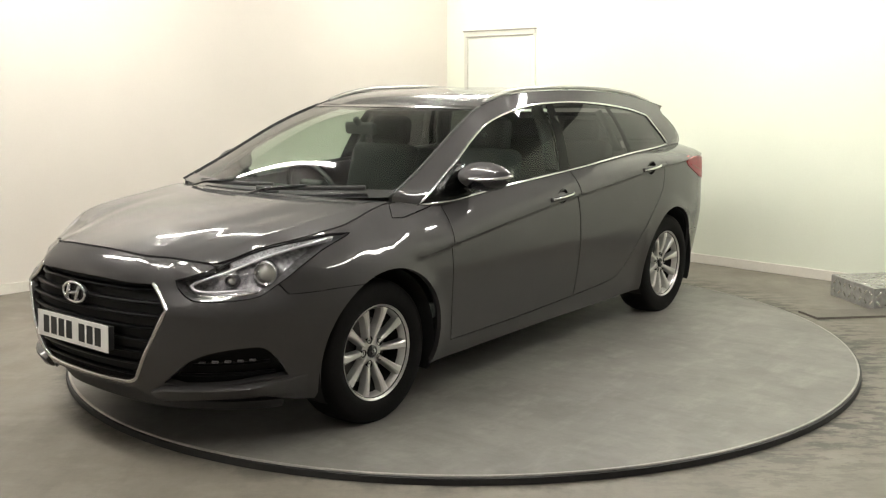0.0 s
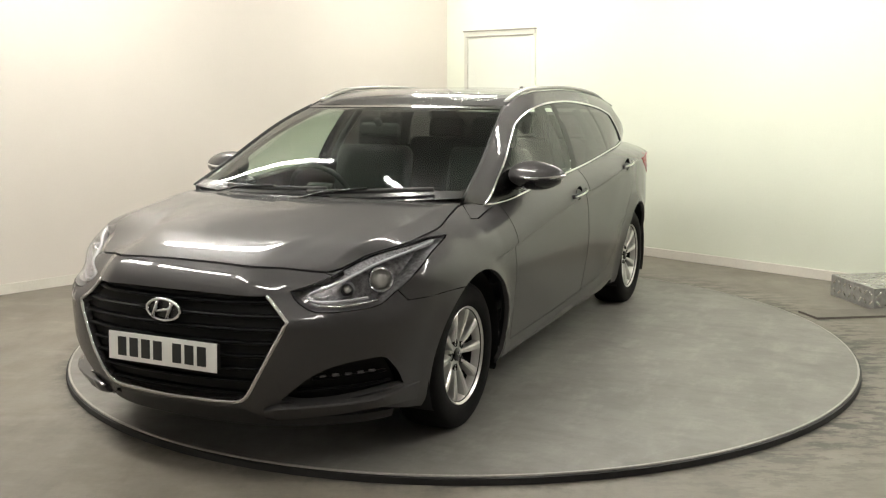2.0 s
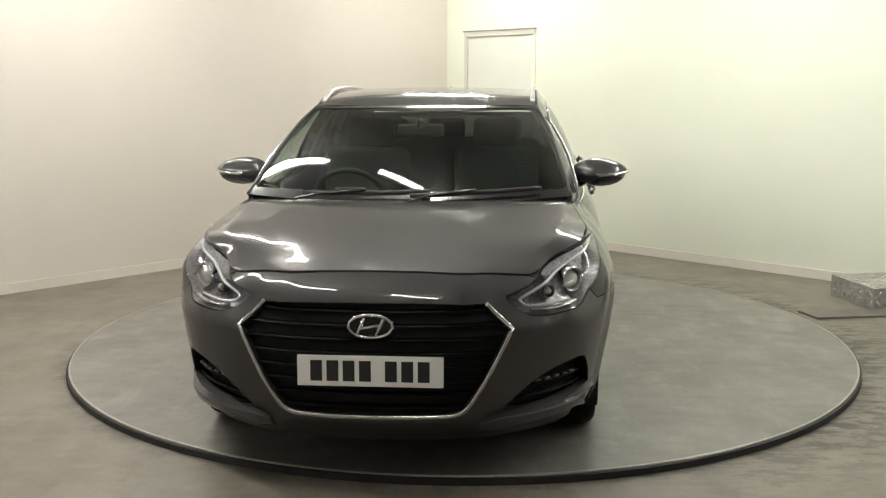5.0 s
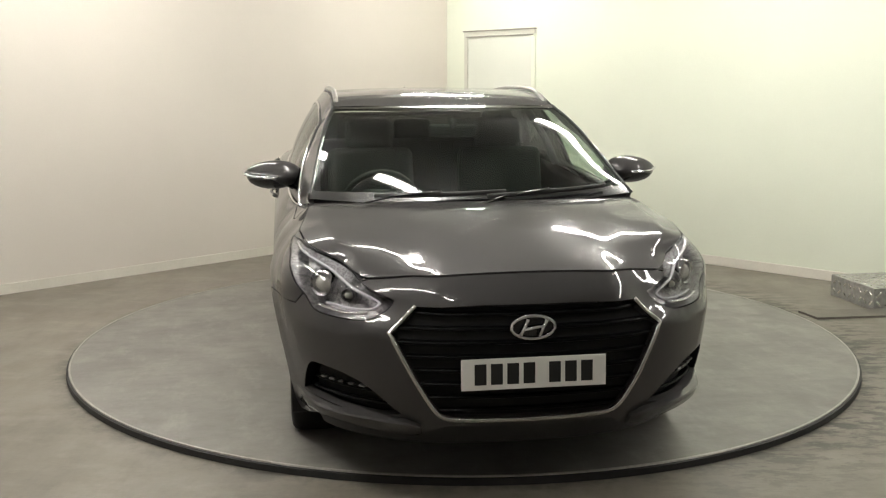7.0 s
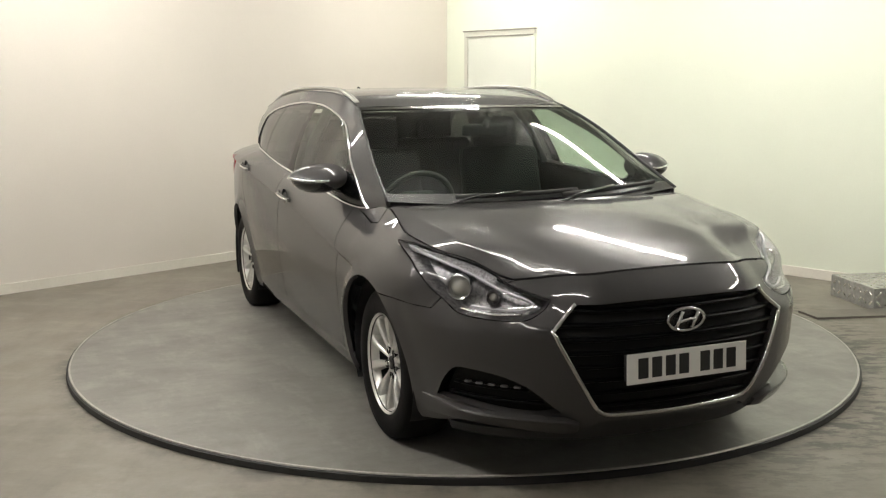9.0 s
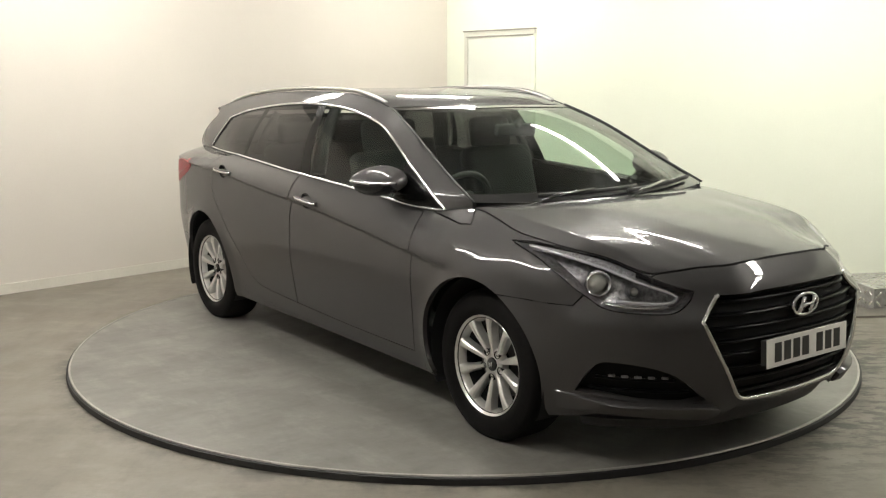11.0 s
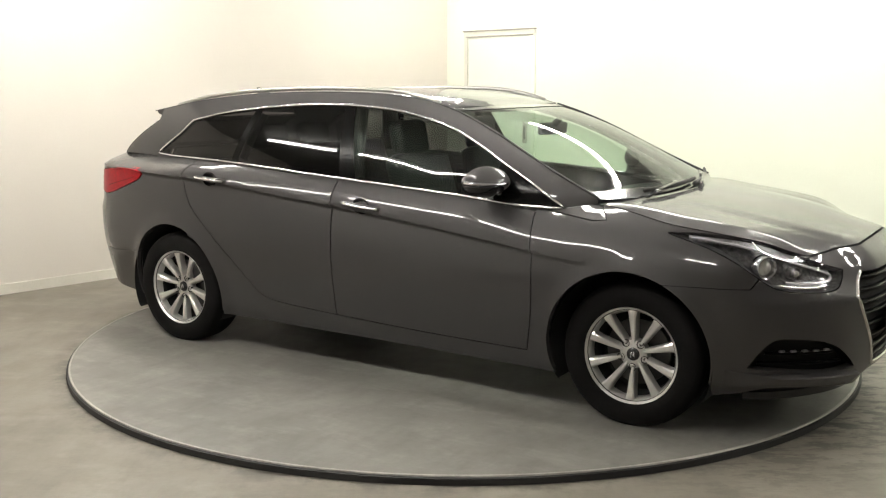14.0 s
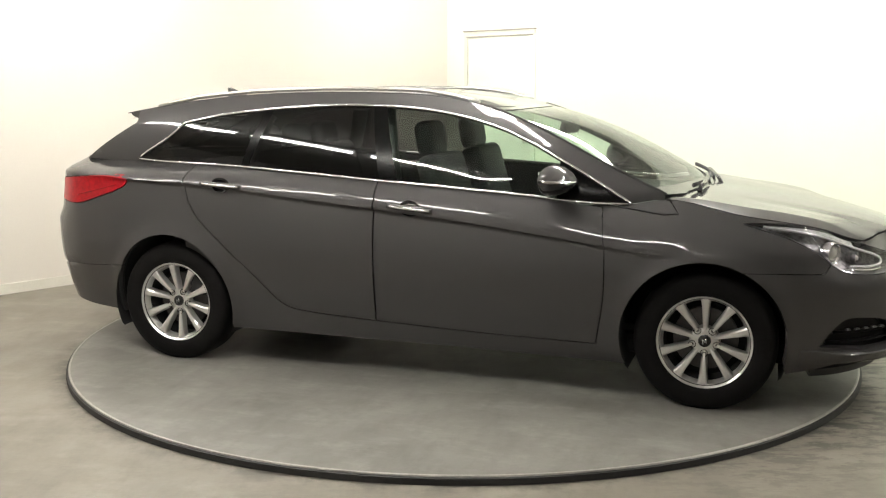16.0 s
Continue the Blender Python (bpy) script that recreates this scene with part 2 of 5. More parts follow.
def tube(points, rx, ry=None, closed=False, n=8, bm=None, up=None):
    """A bar of elliptic section along a line of points."""
    ry = ry or rx
    made = bmesh.new()
    pts = [Vector(p) for p in points]
    rings = []
    for i, p in enumerate(pts):
        a = pts[(i - 1) % len(pts)] if closed or i else p
        b = pts[(i + 1) % len(pts)] if closed or i < len(pts) - 1 else p
        t = (b - a).normalized()
        ref = Vector(up) if up else Vector((0, 0, 1))
        if abs(t.dot(ref)) > 0.95:
            ref = Vector((1, 0, 0))
        s = t.cross(ref).normalized()
        w = s.cross(t).normalized()
        rings.append([made.verts.new(p + s * rx * math.cos(2 * math.pi * k / n) + w * ry * math.sin(2 * math.pi * k / n)) for k in range(n)])
    for i in range(len(rings) - (0 if closed else 1)):
        a, b = rings[i], rings[(i + 1) % len(rings)]
        for k in range(n):
            made.faces.new((a[k], a[(k + 1) % n], b[(k + 1) % n], b[k]))
    if not closed:
        made.faces.new(rings[0])
        made.faces.new(list(reversed(rings[-1])))
    bmesh.ops.recalc_face_normals(made, faces=made.faces)
    return merge(bm, made)


def curve_1d(keys):
    """A smooth monotone line through (a, b) pairs."""
    xs = np.array([k[0] for k in keys], float)
    ys = np.array([k[1] for k in keys], float)
    order = np.argsort(xs)
    xs, ys = xs[order], ys[order]
    h = np.diff(xs)
    dl = np.diff(ys) / h
    d = np.zeros(len(xs))
    d[0], d[-1] = dl[0], dl[-1]
    for i in range(1, len(xs) - 1):
        if dl[i - 1] * dl[i] > 0:
            w1, w2 = 2 * h[i] + h[i - 1], h[i] + 2 * h[i - 1]
            d[i] = (w1 + w2) / (w1 / dl[i - 1] + w2 / dl[i])

    def value(x):
        x = min(max(x, xs[0]), xs[-1])
        i = min(max(int(np.searchsorted(xs, x)) - 1, 0), len(h) - 1)
        s = (x - xs[i]) / h[i]
        return float((1 + 2 * s) * (1 - s) ** 2 * ys[i] + s * (1 - s) ** 2 * h[i] * d[i] + s * s * (3 - 2 * s) * ys[i + 1] + s * s * (s - 1) * h[i] * d[i + 1])
    return value


def rounded(points, step=0.02, closed=True):
    """A centripetal smooth line through a few 2D points; a point with a third value 1 is a sharp corner."""
    n = len(points)
    out = []
    last = n if closed else n - 1
    for i in range(last):
        p1, p2 = points[i], points[(i + 1) % n]
        p0 = points[(i - 1) % n] if closed or i else p1
        p3 = points[(i + 2) % n] if closed or i + 2 < n else p2
        a, b = np.array(p1[:2], float), np.array(p2[:2], float)
        t1 = (b - np.array(p0[:2])) * 0.5 if len(p1) < 3 else (b - a)
        t2 = (np.array(p3[:2]) - a) * 0.5 if len(p2) < 3 else (b - a)
        ln = np.linalg.norm(b - a)
        for v in (t1, t2):
            m = np.linalg.norm(v)
            if m > ln:
                v *= ln / m
        k = max(1, int(math.ceil(ln / step)))
        for j in range(k):
            s = j / k
            q = (1 + 2 * s) * (1 - s) ** 2 * a + s * (1 - s) ** 2 * t1 + s * s * (3 - 2 * s) * b + s * s * (s - 1) * t2
            out.append((float(q[0]), float(q[1])))
    if not closed:
        out.append(tuple(float(c) for c in points[-1][:2]))
    return out


def inside_many(poly, q):
    p = np.asarray([c[:2] for c in poly], float)
    x1, y1 = p[:, 0][:, None], p[:, 1][:, None]
    x2, y2 = np.roll(x1, -1, 0), np.roll(y1, -1, 0)
    x, y = q[:, 0][None], q[:, 1][None]
    hit = ((y1 > y) != (y2 > y)) & (x < (x2 - x1) * (y - y1) / (y2 - y1 + 1e-15) + x1)
    return hit.sum(0) % 2 == 1


def grown(poly, d):
    """The outline pushed outwards by d."""
    p = np.asarray(poly, float)
    area = 0.5 * np.sum(p[:, 0] * np.roll(p[:, 1], -1) - np.roll(p[:, 0], -1) * p[:, 1])
    t = np.roll(p, -1, 0) - np.roll(p, 1, 0)
    t /= np.linalg.norm(t, axis=1)[:, None] + 1e-12
    nrm = np.stack([t[:, 1], -t[:, 0]], 1) * (1 if area > 0 else -1)
    return [tuple(q) for q in p + nrm * d]


def fill(outline, holes, surface, step=0.03, flange=0.012, lines=(), flip=False, mirror=False, sharp_first=True):
    """A panel: the part of a surface inside outline and outside holes, with its edges folded inwards."""
    from mathutils.geometry import delaunay_2d_cdt
    pts, edges = [], []
    for loop in [outline, *holes]:
        base = len(pts)
        k = len(loop)
        pts += [Vector(p[:2]) for p in loop]
        edges += [(base + i, base + (i + 1) % k) for i in range(k)]
    for ln in lines:
        base = len(pts)
        pts += [Vector(p[:2]) for p in ln]
        edges += [(base + i, base + i + 1) for i in range(len(ln) - 1)]
    fixed = np.array([p[:] for p in pts])
    lo, hi = np.min([p[:2] for p in outline], 0), np.max([p[:2] for p in outline], 0)
    gx, gy = np.meshgrid(np.arange(lo[0] + step / 2, hi[0], step), np.arange(lo[1] + step / 2, hi[1], step), indexing="ij")
    q = np.stack([gx.ravel(), gy.ravel()], 1)
    keep = inside_many(outline, q)
    for h in holes:
        keep &= ~inside_many(h, q)
    for p in q[keep]:
        if np.min(np.abs(fixed[:, 0] - p[0]) + np.abs(fixed[:, 1] - p[1])) > step * 0.6:
            pts.append(Vector(p))
    vs, _, faces, *_ = delaunay_2d_cdt(pts, edges, [], 0, 1e-5)
    bm = bmesh.new()
    made = {}

    def vert(i):
        if i not in made:
            x, y, z = surface(vs[i].x, vs[i].y)
            made[i] = bm.verts.new((x, -y if mirror else y, z))
        return made[i]
    mids = np.array([[sum(vs[i].x for i in f) / 3, sum(vs[i].y for i in f) / 3] for f in faces])
    keep = inside_many(outline, mids)
    for h in holes:
        keep &= ~inside_many(h, mids)
    for f, good in zip(faces, keep):
        a, b, c = (vs[i] for i in f[:3])
        if not good or abs((b - a).cross(c - a)) < 1e-9:
            continue
        ids = list(f)
        if flip != mirror:
            ids.reverse()
        try:
            bm.faces.new([vert(i) for i in ids])
        except ValueError:
            pass
    bm.normal_update()
    if lines and sharp_first:
        on = {(round(p[0], 3), round(p[1], 3)) for p in lines[0]}
        sharp = {made[i] for i in made if (round(vs[i].x, 3), round(vs[i].y, 3)) in on}
        for e in bm.edges:
            if e.verts[0] in sharp and e.verts[1] in sharp:
                e.smooth = False
    if flange:
        rim = [e for e in bm.edges if len(e.link_faces) == 1]
        normals = {}
        for e in rim:
            for v in e.verts:
                normals[v] = v.normal.copy()
        new_v = {v: bm.verts.new(v.co - n * flange) for v, n in normals.items()}
        for e in rim:
            lp = e.link_loops[0]
            a, b = lp.vert, lp.link_loop_next.vert
            try:
                fc = bm.faces.new((b, a, new_v[a], new_v[b]))
            except ValueError:
                continue
            e.smooth = False
    return bm


# ---------------- room ----------------
FLOOR_Z = -0.035
CORNER = Vector((-0.144, 4.618))
WAY_L = Vector((-0.687, -0.7266)).normalized()
WAY_R = Vector((-WAY_L.y, WAY_L.x))
LEN_L, LEN_R, HEIGHT = 9.0, 9.2, 2.74


def along_wall(way, other, a0, a1, z0, z1, d0, d1):
    """A slab along a wall: from a0 to a1 along it, between heights, d0 to d1 into the room."""
    bm = bmesh.new()
    vs = []
    for z in (z0, z1):
        for a, d in ((a0, d0), (a1, d0), (a1, d1), (a0, d1)):
            p = CORNER + way * a + other * d
            vs.append(bm.verts.new((p.x, p.y, z)))
    for f in ((0, 1, 2, 3), (4, 5, 6, 7), (0, 1, 5, 4), (1, 2, 6, 5), (2, 3, 7, 6), (3, 0, 4, 7)):
        bm.faces.new([vs[i] for i in f])
    bmesh.ops.recalc_face_normals(bm, faces=bm.faces)
    return bm


def setting(name, bm, mat, label, category):
    return tagged(mesh_object(name, bm, mat, smooth=False), label, category, kind="structure")


def build_room():
    c = [CORNER, CORNER + WAY_L * LEN_L, CORNER + WAY_L * LEN_L + WAY_R * LEN_R, CORNER + WAY_R * LEN_R]
    bm = bmesh.new()
    bm.faces.new([bm.verts.new((p.x, p.y, FLOOR_Z)) for p in c])
    bmesh.ops.recalc_face_normals(bm, faces=bm.faces)
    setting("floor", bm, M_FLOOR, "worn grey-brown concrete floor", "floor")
    setting("wall_left", along_wall(WAY_L, WAY_R, -0.2, LEN_L + 0.2, FLOOR_Z, HEIGHT, -0.2, 0.0), M_WALL_A, "plain warm white painted wall, toned down for weaker light", "wall")
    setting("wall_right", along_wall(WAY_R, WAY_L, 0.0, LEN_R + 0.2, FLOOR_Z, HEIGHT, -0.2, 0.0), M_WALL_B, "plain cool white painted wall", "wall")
    # two walls added out of view to set the light on the car
    setting("wall_back", along_wall(WAY_L, WAY_R, 0.0, LEN_L, FLOOR_Z, HEIGHT, LEN_R, LEN_R + 0.2), M_GREYWALL, "unseen wall added behind the camera to shape reflections", "wall")
    setting("wall_end", along_wall(WAY_R, WAY_L, 0.0, LEN_R, FLOOR_Z, HEIGHT, LEN_L, LEN_L + 0.2), M_DARKWALL, "unseen wall added behind the camera to shape reflections", "wall")
    setting("ceiling", along_wall(WAY_R, WAY_L, -0.2, LEN_R + 0.2, HEIGHT, HEIGHT + 0.2, -0.2, LEN_L + 0.2), M_CEIL, "plain dark ceiling", "ceiling")


def build_disc():
    disc = tagged(new("turntable"), "round grey steel car turntable with a black edge", "turntable")
    top = lathe([(0.0, 0.0), (1.0, 0.0), (2.192, 0.0)], 128)
    part("deck", top, M_DISC, disc)
    part("lip", lathe([(2.190, -0.004), (2.190, 0.002), (2.198, 0.002), (2.2, 0.0), (2.2, -0.006)], 160), M_LIP, disc, "worn bright steel lip")
    part("rim_edge", lathe([(2.196, -0.004), (2.21, -0.008), (2.212, -0.034), (2.10, -0.034)], 160), M_EDGE, disc, "black rubber edge")
    return disc


def build_door():
    """The closed door in the cool white wall."""
    door = tagged(new("door_1"), "closed white door with a grey frame in the wall", "door", kind="structure")
    a0, a1, top = 0.262, 1.172, 1.972
    part("door_leaf", along_wall(WAY_R, WAY_L, a0 + 0.045, a1 - 0.045, FLOOR_Z + 0.006, top - 0.05, -0.01, 0.012), M_DOOR, door, smooth=False)
    part("frame_post", along_wall(WAY_R, WAY_L, a0, a0 + 0.042, FLOOR_Z, top - 0.042, -0.01, 0.022), M_JAMB, door, smooth=False)
    part("frame_post", along_wall(WAY_R, WAY_L, a1 - 0.042, a1, FLOOR_Z, top - 0.042, -0.01, 0.022), M_WALL_B, door, smooth=False)
    part("frame_head", along_wall(WAY_R, WAY_L, a0, a1, top - 0.042, top, -0.01, 0.026), M_JAMB, door, smooth=False)
    part("head_strip", along_wall(WAY_R, WAY_L, a0 - 0.004, a1 + 0.004, top, top + 0.012, -0.01, 0.04), M_DOORTRIM, door, "dark grey drip strip", smooth=False)
    part("head_joint", along_wall(WAY_R, WAY_L, a0 + 0.03, a1 - 0.02, top - 0.054, top - 0.043, -0.01, 0.03), M_DOORTRIM, door, smooth=False)
    handle = part("door_handle", box(0.012, 0.012, 0.12, Matrix.Translation((CORNER + WAY_R * (a1 - 0.11) + WAY_L * 0.04).to_3d() + Vector((0, 0, 1.0))), 0.004), M_SATIN, door, "steel handle", smooth=False)
    part("handle_plate", along_wall(WAY_R, WAY_L, a1 - 0.13, a1 - 0.09, 0.90, 1.10, 0.010, 0.036), M_SATIN, handle, smooth=False)


def build_skirting():
    for name, way, other, a0, a1 in (("baseboard_left", WAY_L, WAY_R, 0.02, LEN_L), ("baseboard_right", WAY_R, WAY_L, 1.176, LEN_R), ("baseboard_corner", WAY_R, WAY_L, 0.018, 0.258)):
        setting(name, along_wall(way, other, a0, a1, FLOOR_Z, FLOOR_Z + 0.075, -0.005, 0.016), M_SKIRT, "low painted skirting board", "baseboard")


def build_step():
    """A low box of raised-pattern steel plate on the floor."""
    step = tagged(new("tread_plate_step"), "low step of silver raised-pattern steel plate on the floor", "step")
    ang = math.degrees(math.atan2(-0.51, 0.10)) + 90
    lx, ly, h = 0.85, 0.52, 0.15
    step.matrix_basis = pose(2.70, 1.015, FLOOR_Z, 0, 0, ang) @ Matrix.Translation((lx / 2, 0, 0))
    part("step_body", box(lx, ly, h, pose(0, 0, h / 2), 0.004, 1), M_PLATE_STEEL, step, smooth=False)
    lug = bmesh.new()
    bmesh.ops.create_uvsphere(lug, u_segments=8, v_segments=4, radius=1.0, matrix=Matrix.Diagonal((0.026, 0.008, 0.004, 1)))
    bmesh.ops.delete(lug, geom=[v for v in lug.verts if v.co.z < -0.001], context="VERTS")
    first = part("raised_lug", lug, M_LUG, step)
    me = first.data
    count = 0

    def place(m):
        nonlocal count
        ob = first if count == 0 else new("raised_lug", me)
        ob.parent = step
        ob.matrix_basis = m
        count += 1
    pitch = 0.062
    for i in range(int(lx / pitch)):
        for j in range(int(ly / pitch)):
            place(pose(-lx / 2 + pitch * (i + 0.6), -ly / 2 + pitch * (j + 0.6), h, 0, 0, 45 if (i + j) % 2 else -45))
    for j in range(int(ly / pitch)):
        for k in range(2):
            place(pose(-lx / 2, -ly / 2 + pitch * (j + 0.6), 0.045 + pitch * k) @ Matrix.Rotation(radians(-90), 4, "Y") @ Matrix.Rotation(radians(45 if (j + k) % 2 else -45), 4, "Z"))
    for i in range(int(lx / pitch)):
        for k in range(2):
            place(pose(-lx / 2 + pitch * (i + 0.6), -ly / 2, 0.045 + pitch * k) @ Matrix.Rotation(radians(90), 4, "X") @ Matrix.Rotation(radians(45 if (i + k) % 2 else -45), 4, "Z"))


def build_cover_strip():
    """The flat steel cover that runs from the turntable towards the step."""
    bm = bmesh.new()
    low, high = FLOOR_Z, FLOOR_Z + 0.014
    pts = ((2.235, 0.70), (2.29, 0.505), (3.9, 0.72), (3.9, 0.92))
    top = [bm.verts.new((x, y, high)) for x, y in pts]
    base = [bm.verts.new((x, y, low)) for x, y in pts]
    bm.faces.new(top)
    for i in range(4):
        bm.faces.new((base[i], base[(i + 1) % 4], top[(i + 1) % 4], top[i]))
    bmesh.ops.recalc_face_normals(bm, faces=bm.faces)
    ob = mesh_object("cable_cover", bm, M_COVER, smooth=False)
    tagged(ob, "flat dark steel cable cover on the floor beside the turntable", "cable cover")


build_room()
build_door()
build_skirting()
build_step()
build_cover_strip()
DISC = build_disc()


TUBE_Z = 2.62


def tube_lamp(offset, start, end):
    """A row of ceiling tubes along the door wall's direction: offset from the origin towards that wall, and the stretch along it."""
    way, side = WAY_R, -WAY_L
    n = max(1, round((end - start) / 1.5))
    for k in range(n):
        length = (end - start) / n - 0.22
        mid = start + (end - start) * (k + 0.5) / n
        p = way * mid + side * offset
        lamp = tagged(new("tube_light"), "white ceiling batten with a glowing fluorescent tube", "ceiling light", "ceiling tube lights")
        lamp.matrix_basis = pose(p.x, p.y, TUBE_Z, 0, 0, math.degrees(math.atan2(way.y, way.x)))
        part("housing", box(length + 0.04, 0.10, 0.05, pose(0, 0, 0.065), 0.008), M_FIXTURE, lamp, smooth=False)
        part("tube", tube([(-length / 2, 0, 0), (length / 2, 0, 0)], 0.036, n=12), M_TUBE, lamp, "glowing white tube")
        for x in (-length / 3, length / 3):
            part("hanger", tube([(x, 0, 0.09), (x, 0, HEIGHT - TUBE_Z)], 0.006), M_FIXTURE, lamp)


tube_lamp(-2.9, -2.4, 1.4)
# unseen batten, added to brighten the deck before the bumper
tube_lamp(-2.9, 1.9, 2.9)
tube_lamp(-0.8, -3.0, -0.85)
tube_lamp(-0.8, -0.28, 1.3)
tube_lamp(1.65, -0.5, 1.15)
# unseen row, added and lengthened to brighten the right side
tube_lamp(1.2, 1.7, 5.3)
tube_lamp(2.15, -2.85, -1.6)


# ---------------- car body surfaces (car space: x forward, y to its left, origin on the ground under the front axle) ----------------
WHEELBASE = 2.77
PLAN = [(0.932, 0.0), (0.925, 0.18), (0.898, 0.36), (0.845, 0.50), (0.755, 0.64), (0.62, 0.768), (0.47, 0.845), (0.28, 0.886), (0.05, 0.903), (-0.25, 0.907),
        (-0.8, 0.907), (-1.6, 0.905), (-2.3, 0.897), (-2.85, 0.872), (-3.2, 0.826), (-3.47, 0.752), (-3.66, 0.63), (-3.78, 0.42), (-3.83, 0.2), (-3.84, 0.0)]


def plan_line():
    """The outline at the waist from the nose round the left side to the tail: length along it, place, outward way."""
    keys = PLAN
    mirrored = [(keys[1][0], -keys[1][1])] + keys + [(keys[-2][0], -keys[-2][1])]
    pts = []
    for i in range(1, len(mirrored) - 2):
        p0, p1, p2, p3 = (np.array(mirrored[j]) for j in (i - 1, i, i + 1, i + 2))
        d0, d1, d2 = (np.linalg.norm(b - a) ** 0.5 for a, b in ((p0, p1), (p1, p2), (p2, p3)))
        m1 = d1 ** 2 * ((p1 - p0) / d0 ** 2 - (p2 - p0) / (d0 ** 2 + d1 ** 2) + (p2 - p1) / d1 ** 2)
        m2 = d1 ** 2 * ((p2 - p1) / d1 ** 2 - (p3 - p1) / (d1 ** 2 + d2 ** 2) + (p3 - p2) / d2 ** 2)
        for s in np.linspace(0, 1, 30, endpoint=False):
            pts.append((1 + 2 * s) * (1 - s) ** 2 * p1 + s * (1 - s) ** 2 * m1 + s * s * (3 - 2 * s) * p2 + s * s * (s - 1) * m2)
    pts.append(np.array(keys[-1]))
    pts = np.array(pts)
    u = np.concatenate([[0], np.cumsum(np.linalg.norm(np.diff(pts, axis=0), axis=1))])
    t = np.gradient(pts, u, axis=0)
    t /= np.linalg.norm(t, axis=1)[:, None]
    k = np.ones(9) / 9
    nx, ny = t[:, 1], -t[:, 0]
    nx = np.convolve(np.pad(nx, 4, mode="edge"), k, "valid")
    ny = np.convolve(np.pad(ny, 4, mode="edge"), k, "valid")
    nx[0], ny[0] = 1, 0
    return u, pts, np.stack([nx, ny], 1)


PU, PP, PN = plan_line()
U_END = float(PU[-1])


def ux(x):
    """Length along the outline at which it passes x."""
    return float(np.interp(-x, -PP[:, 0], PU))


def uy(y):
    """Length along the outline at which the nose passes the half width y."""
    k = int(np.argmax(PP[:, 1] > 0.86))
    return float(math.copysign(np.interp(abs(y), PP[:k, 1], PU[:k]), y))


def xu(u):
    return float(np.interp(abs(u), PU, PP[:, 0]))


# heights along the car, by x
char_z = curve_1d([(-3.9, 0.985), (-3.04, 0.97), (-2.58, 0.955), (-1.93, 0.90), (-1.25, 0.838), (-0.64, 0.765), (-0.25, 0.715), (0.1, 0.70), (0.5, 0.72)])
char_deep = curve_1d([(-3.6, 0.2), (-3.1, 0.6), (-2.5, 1.0), (-1.0, 1.0), (-0.5, 0.75), (-0.15, 0.15), (0.1, 0.0), (0.5, 0.0)])
top_z = curve_1d([(-3.9, 1.05), (-3.4, 1.053), (-2.98, 1.050), (-2.46, 1.042), (-1.97, 1.018), (-1.66, 0.998), (-1.22, 0.971), (-0.82, 0.944), (-0.44, 0.914),
                  (-0.2, 0.945), (0.15, 0.889), (0.315, 0.868), (0.49, 0.841), (0.585, 0.815), (0.735, 0.768), (0.8, 0.775), (0.93, 0.79)])
roll_in = curve_1d([(-3.9, 0.22), (-3.4, 0.20), (-3.0, 0.18), (-2.5, 0.125), (-1.6, 0.075), (-0.8, 0.08), (-0.4, 0.12), (-0.2, 0.165), (0.0, 0.14), (0.2, 0.105), (0.5, 0.105), (0.8, 0.12), (0.93, 0.12)])
nose_d = curve_1d([(0.15, -0.12), (0.2, -0.085), (0.26, -0.045), (0.34, -0.015), (0.45, 0.0), (0.56, 0.0), (0.66, -0.014), (0.72, -0.034), (0.76, -0.066), (0.80, -0.115), (0.84, -0.17), (1.1, -0.4)])
side_d = curve_1d([(0.14, -0.105), (0.19, -0.080), (0.24, -0.060), (0.30, -0.047), (0.40, -0.029), (0.52, -0.010), (0.64, 0.0), (1.2, 0.0)])
tail_d = curve_1d([(0.14, -0.16), (0.25, -0.09), (0.4, -0.03), (0.55, 0.0), (0.70, 0.0), (0.78, -0.05), (0.95, -0.10), (1.07, -0.17), (1.3, -0.3)])


def soft_step(a, b, x):
    s = min(max((x - a) / (b - a), 0.0), 1.0)
    return s * s * (3 - 2 * s)


